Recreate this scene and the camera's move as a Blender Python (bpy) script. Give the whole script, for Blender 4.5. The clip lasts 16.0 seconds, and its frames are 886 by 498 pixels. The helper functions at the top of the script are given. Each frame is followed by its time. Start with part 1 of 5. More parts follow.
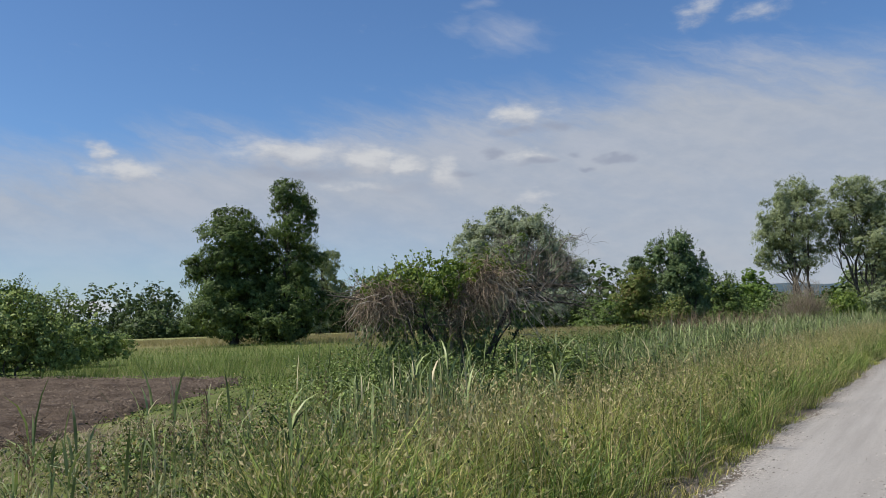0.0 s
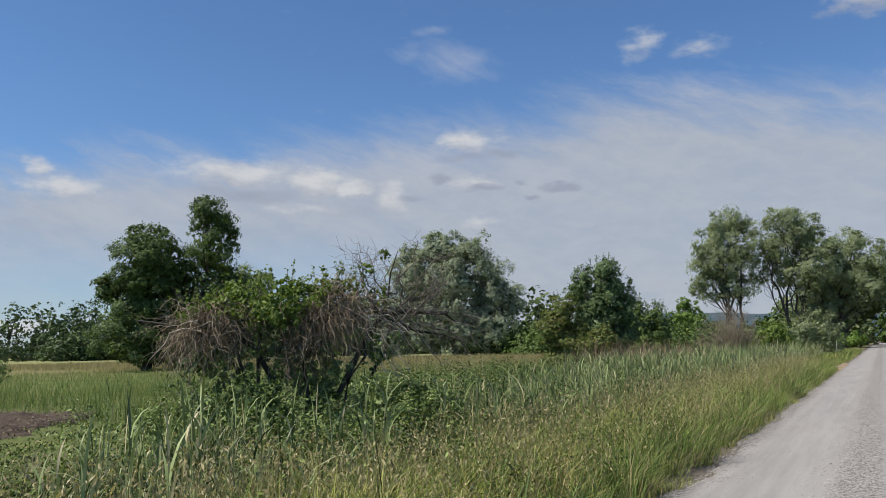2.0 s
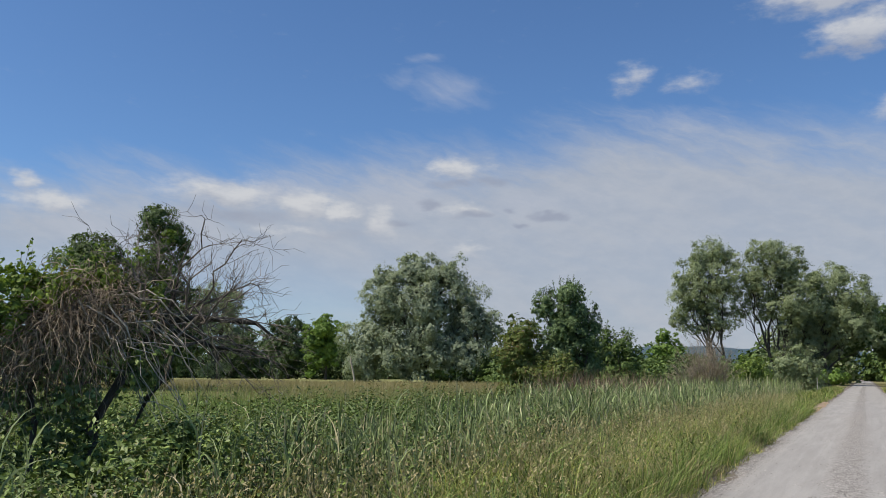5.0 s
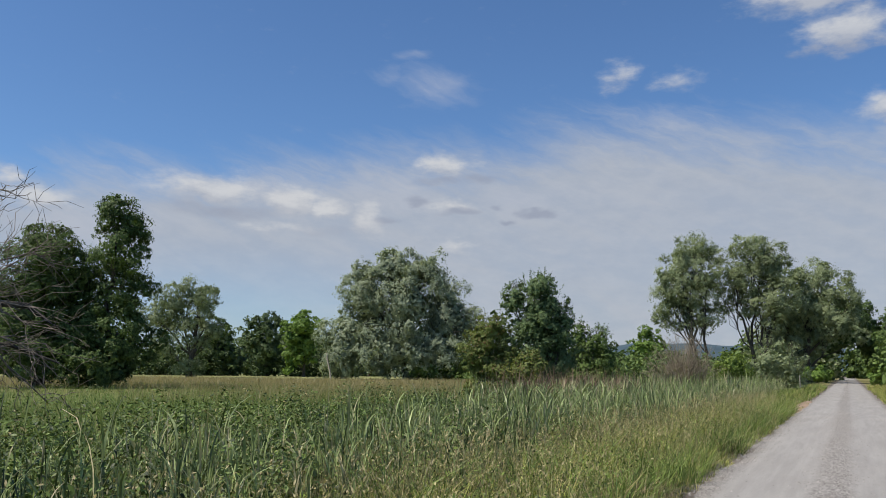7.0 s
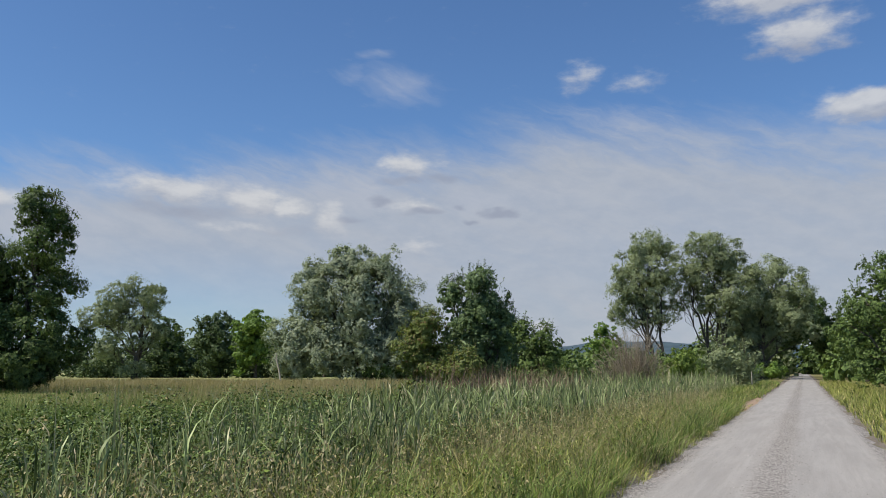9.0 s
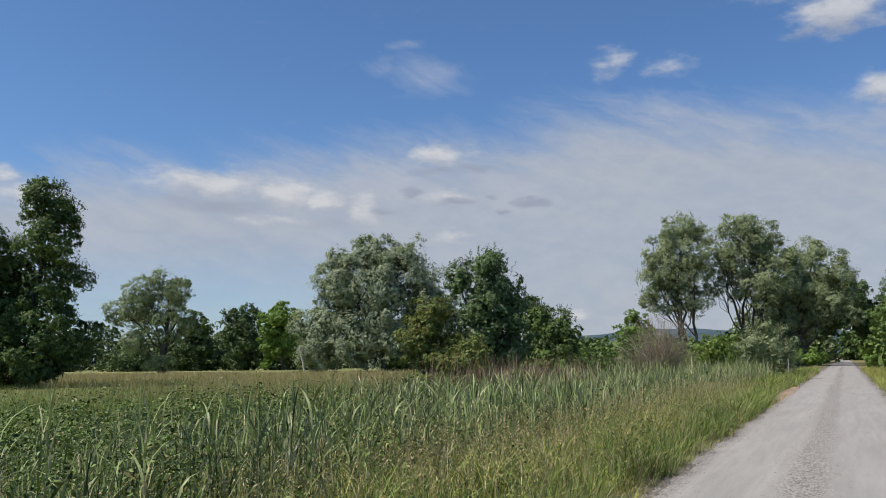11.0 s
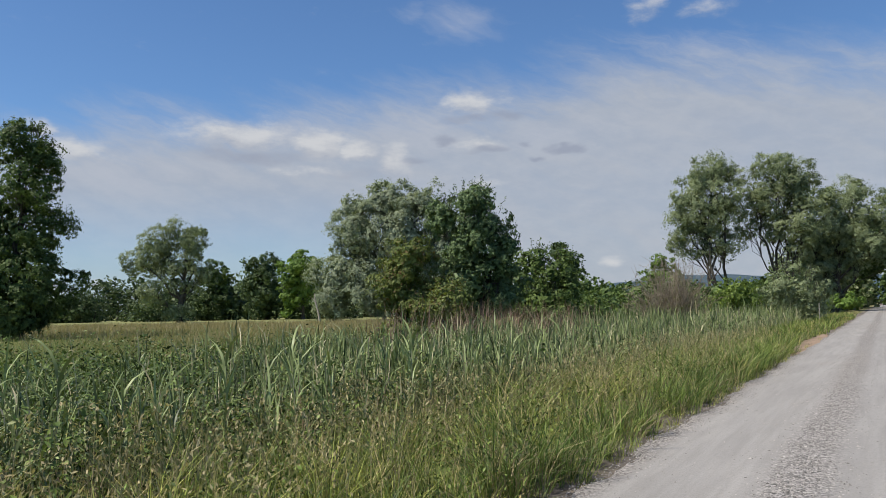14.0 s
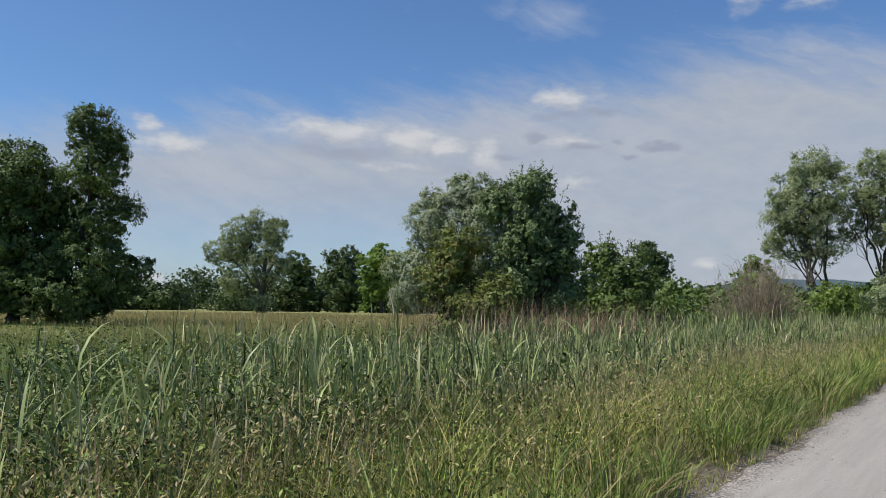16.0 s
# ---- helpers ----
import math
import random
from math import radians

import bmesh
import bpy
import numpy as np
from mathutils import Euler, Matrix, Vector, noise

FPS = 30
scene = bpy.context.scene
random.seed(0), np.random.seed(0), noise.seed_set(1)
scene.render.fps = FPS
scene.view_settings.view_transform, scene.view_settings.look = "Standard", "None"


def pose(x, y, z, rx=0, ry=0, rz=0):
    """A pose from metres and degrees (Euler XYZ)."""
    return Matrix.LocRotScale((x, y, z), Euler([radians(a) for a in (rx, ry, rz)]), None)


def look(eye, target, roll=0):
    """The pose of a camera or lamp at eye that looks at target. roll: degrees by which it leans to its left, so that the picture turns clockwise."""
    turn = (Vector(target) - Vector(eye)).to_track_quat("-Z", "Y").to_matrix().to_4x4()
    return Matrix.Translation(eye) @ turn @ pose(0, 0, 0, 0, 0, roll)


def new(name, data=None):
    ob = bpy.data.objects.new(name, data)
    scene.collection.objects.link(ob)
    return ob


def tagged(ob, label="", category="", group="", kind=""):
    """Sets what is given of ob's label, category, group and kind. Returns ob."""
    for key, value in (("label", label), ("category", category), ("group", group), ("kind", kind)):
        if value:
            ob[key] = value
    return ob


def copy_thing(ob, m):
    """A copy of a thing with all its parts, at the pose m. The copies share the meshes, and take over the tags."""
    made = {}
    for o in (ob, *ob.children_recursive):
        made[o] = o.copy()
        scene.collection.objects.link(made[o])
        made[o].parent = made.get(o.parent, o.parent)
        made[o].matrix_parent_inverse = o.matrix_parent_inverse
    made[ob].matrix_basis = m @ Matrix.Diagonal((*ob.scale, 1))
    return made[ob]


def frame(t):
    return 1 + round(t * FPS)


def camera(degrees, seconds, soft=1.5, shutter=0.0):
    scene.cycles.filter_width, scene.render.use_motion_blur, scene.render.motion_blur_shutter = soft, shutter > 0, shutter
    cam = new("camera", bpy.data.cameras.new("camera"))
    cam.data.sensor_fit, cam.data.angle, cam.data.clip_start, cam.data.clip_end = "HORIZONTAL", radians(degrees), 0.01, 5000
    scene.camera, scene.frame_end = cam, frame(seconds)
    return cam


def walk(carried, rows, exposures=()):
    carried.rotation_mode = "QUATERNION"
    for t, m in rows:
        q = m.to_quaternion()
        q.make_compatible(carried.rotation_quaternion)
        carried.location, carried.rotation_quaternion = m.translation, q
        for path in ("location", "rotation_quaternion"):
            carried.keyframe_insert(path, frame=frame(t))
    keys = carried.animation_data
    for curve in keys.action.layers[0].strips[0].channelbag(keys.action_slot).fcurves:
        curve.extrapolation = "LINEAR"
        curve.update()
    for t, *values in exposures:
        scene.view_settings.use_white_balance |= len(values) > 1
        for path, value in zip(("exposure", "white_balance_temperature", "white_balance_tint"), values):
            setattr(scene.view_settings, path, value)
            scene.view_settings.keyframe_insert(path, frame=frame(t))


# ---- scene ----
cam = camera(57.7, 16.0, soft=0.8)
PATH = [
    (0.0, (0.0, 0.0, 1.55), (-10.654, 16.827, 3.379), -1.76),
    (0.5, (0.079, 0.761, 1.565), (-10.247, 17.789, 3.417), -1.76),
    (1.0, (0.108, 1.462, 1.581), (-9.642, 18.82, 3.48), -1.03),
    (1.5, (0.147, 2.195, 1.623), (-8.913, 19.895, 3.771), -0.93),
    (2.0, (0.107, 2.91, 1.644), (-9.333, 20.377, 4.053), -1.11),
    (2.5, (0.073, 3.661, 1.643), (-9.863, 20.807, 4.349), -0.86),
    (3.0, (0.095, 4.418, 1.637), (-10.182, 21.371, 4.287), -0.26),
    (3.5, (0.074, 5.149, 1.633), (-9.788, 22.297, 4.579), -0.48),
    (4.0, (0.088, 5.963, 1.606), (-9.085, 23.477, 4.627), 0.32),
    (6.5, (0.046, 9.524, 1.676), (-9.04, 27.078, 4.727), 0.7),
    (7.0, (0.028, 10.344, 1.678), (-8.813, 28.036, 4.649), 0.52),
    (7.5, (0.099, 11.163, 1.672), (-8.716, 28.879, 4.573), 0.62),
    (8.0, (0.121, 11.92, 1.667), (-8.435, 29.742, 4.694), 0.44),
    (8.5, (0.242, 12.708, 1.681), (-7.964, 30.685, 4.761), 0.35),
    (9.0, (0.262, 13.467, 1.65), (-7.755, 31.548, 4.618), -0.01),
    (11.5, (0.315, 17.389, 1.685), (-8.661, 35.082, 4.212), -0.55),
    (12.0, (0.316, 18.224, 1.661), (-8.78, 35.91, 3.776), -0.32),
    (12.5, (0.303, 19.08, 1.638), (-8.901, 36.745, 3.445), -0.09),
    (13.0, (0.398, 19.911, 1.657), (-8.934, 37.518, 3.364), -0.16),
    (13.5, (0.452, 20.662, 1.623), (-8.843, 38.275, 3.469), -0.56),
    (14.0, (0.502, 21.467, 1.619), (-9.089, 38.955, 3.093), -1.08),
    (14.5, (0.43, 22.229, 1.57), (-10.007, 39.259, 2.589), -1.64),
    (15.0, (0.36, 23.132, 1.605), (-10.595, 39.828, 2.713), -0.77),
    (15.5, (0.271, 23.969, 1.588), (-11.11, 40.376, 2.71), -0.04),
    (16.0, (0.16, 24.936, 1.605), (-11.294, 41.272, 3.009), 0.59),
]
walk(cam, [(t, look(eye, target, roll)) for t, eye, target, roll in PATH])

# ---- world, sun, exposure ----
SUN_AZ, SUN_EL = radians(137), radians(55)   # measured from +y towards -x
sun_dir = Vector((-math.sin(SUN_AZ) * math.cos(SUN_EL), math.cos(SUN_AZ) * math.cos(SUN_EL), math.sin(SUN_EL)))
sun = new("sun", bpy.data.lights.new("sun", "SUN"))
sun.data.energy, sun.data.angle, sun.data.color = 5.6, radians(0.6), (1.0, 0.92, 0.78)
sun.rotation_euler = sun_dir.to_track_quat("Z", "Y").to_euler()
sun.location = (0, 0, 60)


class Nodes:
    """A small helper that adds nodes to a tree and links them."""

    def __init__(self, tree):
        self.tree = tree
        tree.nodes.clear()

    def add(self, kind, links=None):
        n = self.tree.nodes.new(kind)
        for k, v in (links or {}).items():
            s = n.inputs[k]
            if isinstance(v, bpy.types.NodeSocket):
                self.tree.links.new(v, s)
            else:
                s.default_value = v
        return n

    def math(self, op, a, b=0.0, c=0.0, clamp=False):
        n = self.add("ShaderNodeMath", {0: a, 1: b, 2: c})
        n.operation, n.use_clamp = op, clamp
        return n.outputs[0]

    def vec(self, op, a, b=(0, 0, 0), c=(0, 0, 0)):
        n = self.add("ShaderNodeVectorMath")
        n.operation = op
        for i, v in enumerate((a, b, c)):
            if isinstance(v, bpy.types.NodeSocket):
                self.tree.links.new(v, n.inputs[i])
            else:
                n.inputs[i].default_value = v
        return n

    def smooth(self, v, lo, hi, a=0.0, b=1.0):
        n = self.add("ShaderNodeMapRange", {0: v, 1: lo, 2: hi, 3: a, 4: b})
        n.interpolation_type = "SMOOTHSTEP"
        return n.outputs[0]

    def noise(self, vector, scale, detail=3.0, rough=0.55, lac=2.0, dist=0.0):
        return self.add("ShaderNodeTexNoise", {"Vector": vector, "Scale": scale, "Detail": detail, "Roughness": rough, "Lacunarity": lac, "Distortion": dist})

    def mix(self, f, a, b, blend="MIX"):
        n = self.add("ShaderNodeMix")
        n.data_type, n.blend_type = "RGBA", blend
        for i, v in ((0, f), (6, a), (7, b)):
            if isinstance(v, bpy.types.NodeSocket):
                self.tree.links.new(v, n.inputs[i])
            else:
                n.inputs[i].default_value = v
        return n.outputs[2]


def make_world():
    world = bpy.data.worlds.new("sky")
    scene.world = world
    world.use_nodes = True
    n = Nodes(world.node_tree)
    sky = n.add("ShaderNodeTexSky")
    sky.sky_type, sky.sun_disc, sky.sun_elevation, sky.sun_rotation = "NISHITA", False, SUN_EL, -SUN_AZ
    sky.altitude, sky.air_density, sky.dust_density, sky.ozone_density = 300.0, 1.0, 0.6, 2.5
    way = n.add("ShaderNodeTexCoord").outputs["Generated"]
    xyz = n.add("ShaderNodeSeparateXYZ", {0: way})
    az = n.math("MULTIPLY", n.math("ARCTAN2", n.math("MULTIPLY", xyz.outputs[0], -1.0), xyz.outputs[1]), 180 / math.pi)
    el = n.math("MULTIPLY", n.math("ARCSINE", xyz.outputs[2]), 180 / math.pi)
    flat = n.add("ShaderNodeCombineXYZ", {0: az, 1: el, 2: 0.0}).outputs[0]
    # ragged edges: the place is shaken by noise, and the cover is eaten into by billows
    shake = n.noise(n.vec("MULTIPLY", flat, (0.3, 0.6, 1)).outputs[0], 1.0, 3.0, 0.55)
    wob = n.vec("MULTIPLY_ADD", shake.outputs["Color"], (3.4, 1.5, 0), (-1.7, -0.75, 0)).outputs[0]
    spot = n.vec("ADD", flat, wob).outputs[0]
    billow = n.noise(n.vec("MULTIPLY", flat, (0.45, 0.95, 1)).outputs[0], 1.1, 6.0, 0.62).outputs[0]
    wisp = n.noise(n.vec("MULTIPLY", n.vec("ADD", spot, n.vec("MULTIPLY", n.vec("CROSS_PRODUCT", flat, (0, 0, 1)).outputs[0], (0.0, 0.35, 0)).outputs[0]).outputs[0], (0.11, 0.42, 1)).outputs[0],
                   1.0, 6.0, 0.62).outputs[0]

    def cover(rows, at):
        """The thickness of clouds, each an uneven patch: azimuth, elevation, half width, half height (degrees), weight."""
        total = None
        for a, e, w, h, k in rows:
            d = n.vec("MULTIPLY_ADD", at, (1 / w, 1 / h, 0), (-a / w, -e / h, 0))
            m = n.smooth(n.vec("LENGTH", d.outputs[0]).outputs["Value"], 1.5, 0.0, 0.0, k)
            total = m if total is None else n.math("MAXIMUM", total, m)
        return total

    def eaten(thick, grain, amount, lo, hi):
        return n.smooth(n.math("ADD", thick, n.math("MULTIPLY_ADD", grain, amount, -0.5 * amount)), lo, hi)

    heaps = [(-0.5, 24.2, 5.6, 1.5, 1.0), (-1.2, 21.7, 3.4, 1.5, 0.85), (-4.8, 16.6, 3.3, 1.3, 1.1), (13.6, 20.2, 1.5, 1.4, 0.5), (9.8, 19.6, 2.2, 1.1, 0.42),
             (43.0, 12.2, 5.0, 1.2, 0.85), (37.6, 11.6, 2.6, 1.2, 1.0), (34.6, 11.1, 2.2, 0.8, 0.75), (32.2, 10.5, 1.4, 1.5, 0.7),
             (26.4, 14.5, 2.8, 1.0, 0.78), (25.5, 8.8, 1.8, 0.6, 0.6), (55.5, 11.9, 0.9, 0.8, 0.65), (54.0, 10.5, 3.6, 1.1, 0.65), (26.0, 11.6, 2.0, 0.7, 0.6), (38.0, 9.7, 4.0, 0.5, 0.5),
             (56.0, 1.7, 2.4, 0.7, 0.8), (51.5, 1.9, 1.0, 0.4, 0.6), (17.0, 3.0, 1.2, 0.6, 0.55)]
    thick = cover(heaps, spot)
    puffs = n.math("MULTIPLY", eaten(n.math("MULTIPLY", thick, 1.15), billow, 1.0, 0.1, 0.95), 0.88)
    under = cover(heaps, n.vec("ADD", spot, (0.0, 0.55, 0.0)).outputs[0])
    lit_side = n.smooth(n.math("SUBTRACT", thick, under), -0.22, 0.22)
    thin = cover([(28.6, 22.2, 2.0, 0.6, 0.65), (27.0, 19.8, 3.6, 2.2, 0.62), (30.5, 20.6, 2.5, 1.0, 0.4), (21.5, 12.2, 8.0, 1.6, 0.6), (12.0, 17.5, 7.0, 1.8, 0.5), (40.0, 12.8, 16.0, 2.0, 0.55), (30.0, 12.6, 9.0, 2.4, 0.6), (50.0, 9.5, 8.0, 2.2, 0.5)], spot)
    thin = n.math("MULTIPLY", eaten(thin, wisp, 1.3, 0.2, 1.1), 0.6)
    dark = cover([(20.0, 11.0, 1.6, 0.36, 0.9), (21.9, 10.5, 1.0, 0.34, 0.9), (25.6, 11.2, 1.8, 0.45, 0.8), (28.2, 12.0, 1.4, 0.4, 0.8), (22.6, 11.5, 0.9, 0.3, 0.8),
                  (27.0, 13.4, 3.0, 0.5, 0.7), (42.5, 10.7, 5.5, 0.9, 0.7), (35.0, 9.6, 4.0, 0.7, 0.5), (-1.0, 20.6, 4.0, 0.8, 0.6), (24.0, 13.6, 2.4, 0.5, 0.7), (30.4, 10.6, 1.6, 0.5, 0.7), (-5.0, 15.6, 3.0, 0.5, 0.6)], spot)
    dark = n.math("MULTIPLY", eaten(dark, billow, 0.8, 0.25, 0.95), 0.72)
    # the wide pale veil over the lower sky, its edge rising and falling
    edge = n.math("ADD", n.math("MULTIPLY_ADD", n.math("ABSOLUTE", n.math("ADD", az, -14.0)), -0.125, 16.0), n.math("MULTIPLY_ADD", wisp, 6.5, -3.0))
    veil = n.smooth(n.math("SUBTRACT", el, edge), 3.2, -2.6)
    low = n.math("MULTIPLY", n.smooth(el, 9.5, 3.0), n.smooth(az, 22.0, 40.0))
    veil = n.math("MULTIPLY", veil, n.math("ADD", n.math("MULTIPLY_ADD", low, -0.45, 0.74), n.math("MULTIPLY_ADD", wisp, 0.22, 0.07)), clamp=True)
    tint = n.mix(1.0, sky.outputs[0], SKY_TINT, "MULTIPLY")
    base = n.mix(veil, tint, n.mix(n.smooth(n.math("MULTIPLY_ADD", billow, 0.5, n.math("MULTIPLY", wisp, 0.5)), 0.36, 0.64), VEIL_GREY, VEIL))
    base = n.mix(thin, base, CLOUD_THIN)
    lit = n.mix(n.math("MULTIPLY_ADD", n.smooth(billow, 0.36, 0.62), 0.35, n.math("MULTIPLY", lit_side, 0.65)), CLOUD_SHADE, CLOUD)
    base = n.mix(puffs, base, lit)
    base = n.mix(dark, base, CLOUD_DARK)
    back = n.add("ShaderNodeBackground", {"Color": base, "Strength": SKY_STRENGTH})
    n.add("ShaderNodeOutputWorld", {"Surface": back.outputs[0]})


SKY_STRENGTH = 0.1
SKY_TINT = (0.78, 1.01, 1.25, 1)
VEIL = (4.45, 4.78, 5.4, 1)
VEIL_GREY = (3.95, 4.36, 5.1, 1)
CLOUD = (6.3, 6.4, 6.6, 1)
CLOUD_THIN = (4.6, 5.0, 6.0, 1)
CLOUD_SHADE = (4.0, 4.3, 5.0, 1)
CLOUD_DARK = (2.9, 3.25, 4.2, 1)
make_world()

# ---- materials ----


def material(name):
    m = bpy.data.materials.new(name)
    m.use_nodes = True
    return m, Nodes(m.node_tree)


def leaf_material(name, dark, light, dry=None, dry_share=0.0, scale=0.35, through_light=0.3, rough=0.55, own=0.85, gloss=0.25):
    """Foliage: each leaf has its own shade, patches vary over the crown, light shines through."""
    m, n = material(name)
    isle = n.add("ShaderNodeNewGeometry").outputs["Random Per Island"]
    where = n.add("ShaderNodeNewGeometry").outputs["Position"]
    patch = n.noise(where, scale, 3.0, 0.6).outputs[0]
    fine = n.noise(where, scale * 6.0, 2.0, 0.6).outputs[0]
    spread = n.math("ADD", n.math("MULTIPLY_ADD", patch, 1.3, -0.58), n.math("MULTIPLY_ADD", fine, 1.1, -0.55))
    f = n.math("ADD", n.math("MULTIPLY_ADD", isle, own, 0.42 - own * 0.5), spread, clamp=True)
    col = n.mix(f, (*dark, 1), (*light, 1))
    if dry:
        spot = n.noise(where, scale * 2.3, 2.0).outputs[0]
        pick = n.smooth(n.math("ADD", n.math("FRACT", n.math("MULTIPLY", isle, 7.31)), n.math("MULTIPLY_ADD", spot, 0.8, -0.4)), 1.0 - dry_share - 0.08, 1.0 - dry_share + 0.08)
        col = n.mix(pick, col, (*dry, 1))
    body = n.add("ShaderNodeBsdfPrincipled", {"Base Color": col, "Roughness": rough, "Specular IOR Level": gloss})
    thru = n.add("ShaderNodeBsdfTranslucent", {"Color": n.mix(1.0, col, (1.1, 1.15, 0.6, 1), "MULTIPLY")})
    both = n.add("ShaderNodeMixShader", {0: through_light, 1: body.outputs[0], 2: thru.outputs[0]})
    n.add("ShaderNodeOutputMaterial", {"Surface": both.outputs[0]})
    return m


def bark_material(name, dark, light, scale=6.0):
    m, n = material(name)
    where = n.add("ShaderNodeTexCoord").outputs["Object"]
    grain = n.noise(n.vec("MULTIPLY", where, (1, 1, 0.25)).outputs[0], scale, 4.0, 0.65).outputs[0]
    moss = n.noise(where, 0.7, 2.0).outputs[0]
    col = n.mix(n.smooth(grain, 0.3, 0.7), (*dark, 1), (*light, 1))
    col = n.mix(n.math("MULTIPLY", n.smooth(moss, 0.5, 0.75), 0.4), col, (0.08, 0.085, 0.05, 1))
    bump = n.add("ShaderNodeBump", {"Strength": 0.6, "Distance": 0.03, "Height": grain})
    body = n.add("ShaderNodeBsdfPrincipled", {"Base Color": col, "Roughness": 0.9, "Specular IOR Level": 0.2, "Normal": bump.outputs[0]})
    n.add("ShaderNodeOutputMaterial", {"Surface": body.outputs[0]})
    return m


LEAF_DARK = leaf_material("leaf_dark", (0.034, 0.064, 0.018), (0.150, 0.215, 0.066), scale=0.5, through_light=0.28)
LEAF_WILLOW = leaf_material("leaf_willow", (0.135, 0.172, 0.110), (0.390, 0.440, 0.310), scale=0.35, rough=0.55, own=0.4)
LEAF_POPLAR = leaf_material("leaf_poplar", (0.115, 0.155, 0.082), (0.350, 0.400, 0.225), scale=0.35, rough=0.55, own=0.4)
LEAF_BRIGHT = leaf_material("leaf_bright", (0.085, 0.155, 0.028), (0.220, 0.325, 0.072), scale=0.5)
LEAF_BUSH = leaf_material("leaf_bush", (0.045, 0.082, 0.022), (0.165, 0.235, 0.065), scale=0.8, through_light=0.2)
LEAF_YELLOW = leaf_material("leaf_yellow", (0.091, 0.124, 0.033), (0.195, 0.234, 0.065), dry=(0.208, 0.143, 0.065), dry_share=0.1, scale=0.8)
LEAF_SHRUB = leaf_material("leaf_shrub", (0.052, 0.088, 0.024), (0.260, 0.335, 0.100), scale=1.2, through_light=0.12, own=0.9, rough=0.5, gloss=0.28)
LEAF_SALLOW = leaf_material("leaf_sallow", (0.062, 0.104, 0.028), (0.310, 0.385, 0.115), scale=0.9, through_light=0.15, own=0.9)
LEAF_WOOD = leaf_material("leaf_wood", (0.032, 0.056, 0.020), (0.112, 0.160, 0.054), scale=0.12, through_light=0.12)
LEAF_HORN = leaf_material("leaf_hornbeam", (0.056, 0.096, 0.040), (0.205, 0.280, 0.120), scale=1.0, through_light=0.2)
LEAF_VINE = leaf_material("leaf_vine", (0.070, 0.120, 0.022), (0.255, 0.335, 0.080), scale=2.0, through_light=0.35)
LEAF_FAR = leaf_material("leaf_far", (0.052, 0.086, 0.036), (0.117, 0.169, 0.072), scale=0.12)
LEAF_HERB = leaf_material("leaf_herb", (0.016, 0.032, 0.007), (0.205, 0.280, 0.058), dry=(0.36, 0.29, 0.14), dry_share=0.04, scale=0.9, through_light=0.08, rough=0.5, gloss=0.28, own=1.1)
LEAF_NETTLE = leaf_material("leaf_nettle", (0.014, 0.030, 0.007), (0.155, 0.225, 0.054), dry=(0.30, 0.25, 0.12), dry_share=0.05, scale=0.9, through_light=0.08, rough=0.5, own=1.0)
GRASS = leaf_material("grass_blade", (0.032, 0.052, 0.008), (0.400, 0.435, 0.100), dry=(0.55, 0.45, 0.21), dry_share=0.13, scale=0.8, through_light=0.1, rough=0.5, gloss=0.3, own=1.1)
GRASS_SEED = leaf_material("grass_seed", (0.20, 0.165, 0.085), (0.52, 0.45, 0.25), scale=1.0)
REED = leaf_material("reed_leaf", (0.030, 0.052, 0.018), (0.335, 0.400, 0.165), dry=(0.49, 0.43, 0.27), dry_share=0.14, scale=0.7, rough=0.45, through_light=0.1, gloss=0.3, own=1.1)
REED_STEM = leaf_material("reed_stem", (0.13, 0.15, 0.07), (0.48, 0.44, 0.30), scale=0.8, through_light=0.1)
REED_PLUME = leaf_material("reed_plume", (0.10, 0.065, 0.050), (0.20, 0.13, 0.10), scale=1.0)
MEADOW = leaf_material("meadow_blade", (0.050, 0.096, 0.018), (0.220, 0.290, 0.068), dry=(0.40, 0.33, 0.17), dry_share=0.10, scale=0.15, through_light=0.12, own=1.1)
MEADOW_DRY = leaf_material("meadow_dry", (0.195, 0.175, 0.082), (0.375, 0.315, 0.175), scale=0.12)
BARK = bark_material("bark", (0.035, 0.030, 0.024), (0.11, 0.10, 0.085))
DEAD_WOOD = bark_material("dead_wood", (0.075, 0.063, 0.053), (0.24, 0.208, 0.175), 14.0)
DEAD_VINE = leaf_material("dead_vine", (0.055, 0.038, 0.027), (0.46, 0.365, 0.265), scale=2.5, through_light=0.05, own=1.1)
CANE = bark_material("bare_cane", (0.26, 0.225, 0.18), (0.52, 0.47, 0.39), 20.0)
DEAD_STALK = leaf_material("dead_stalk", (0.10, 0.062, 0.043), (0.31, 0.215, 0.155), scale=1.5, through_light=0.05)
DEAD_TWIG = leaf_material("dead_twig", (0.15, 0.12, 0.09), (0.38, 0.32, 0.24), scale=1.0, through_light=0.05)


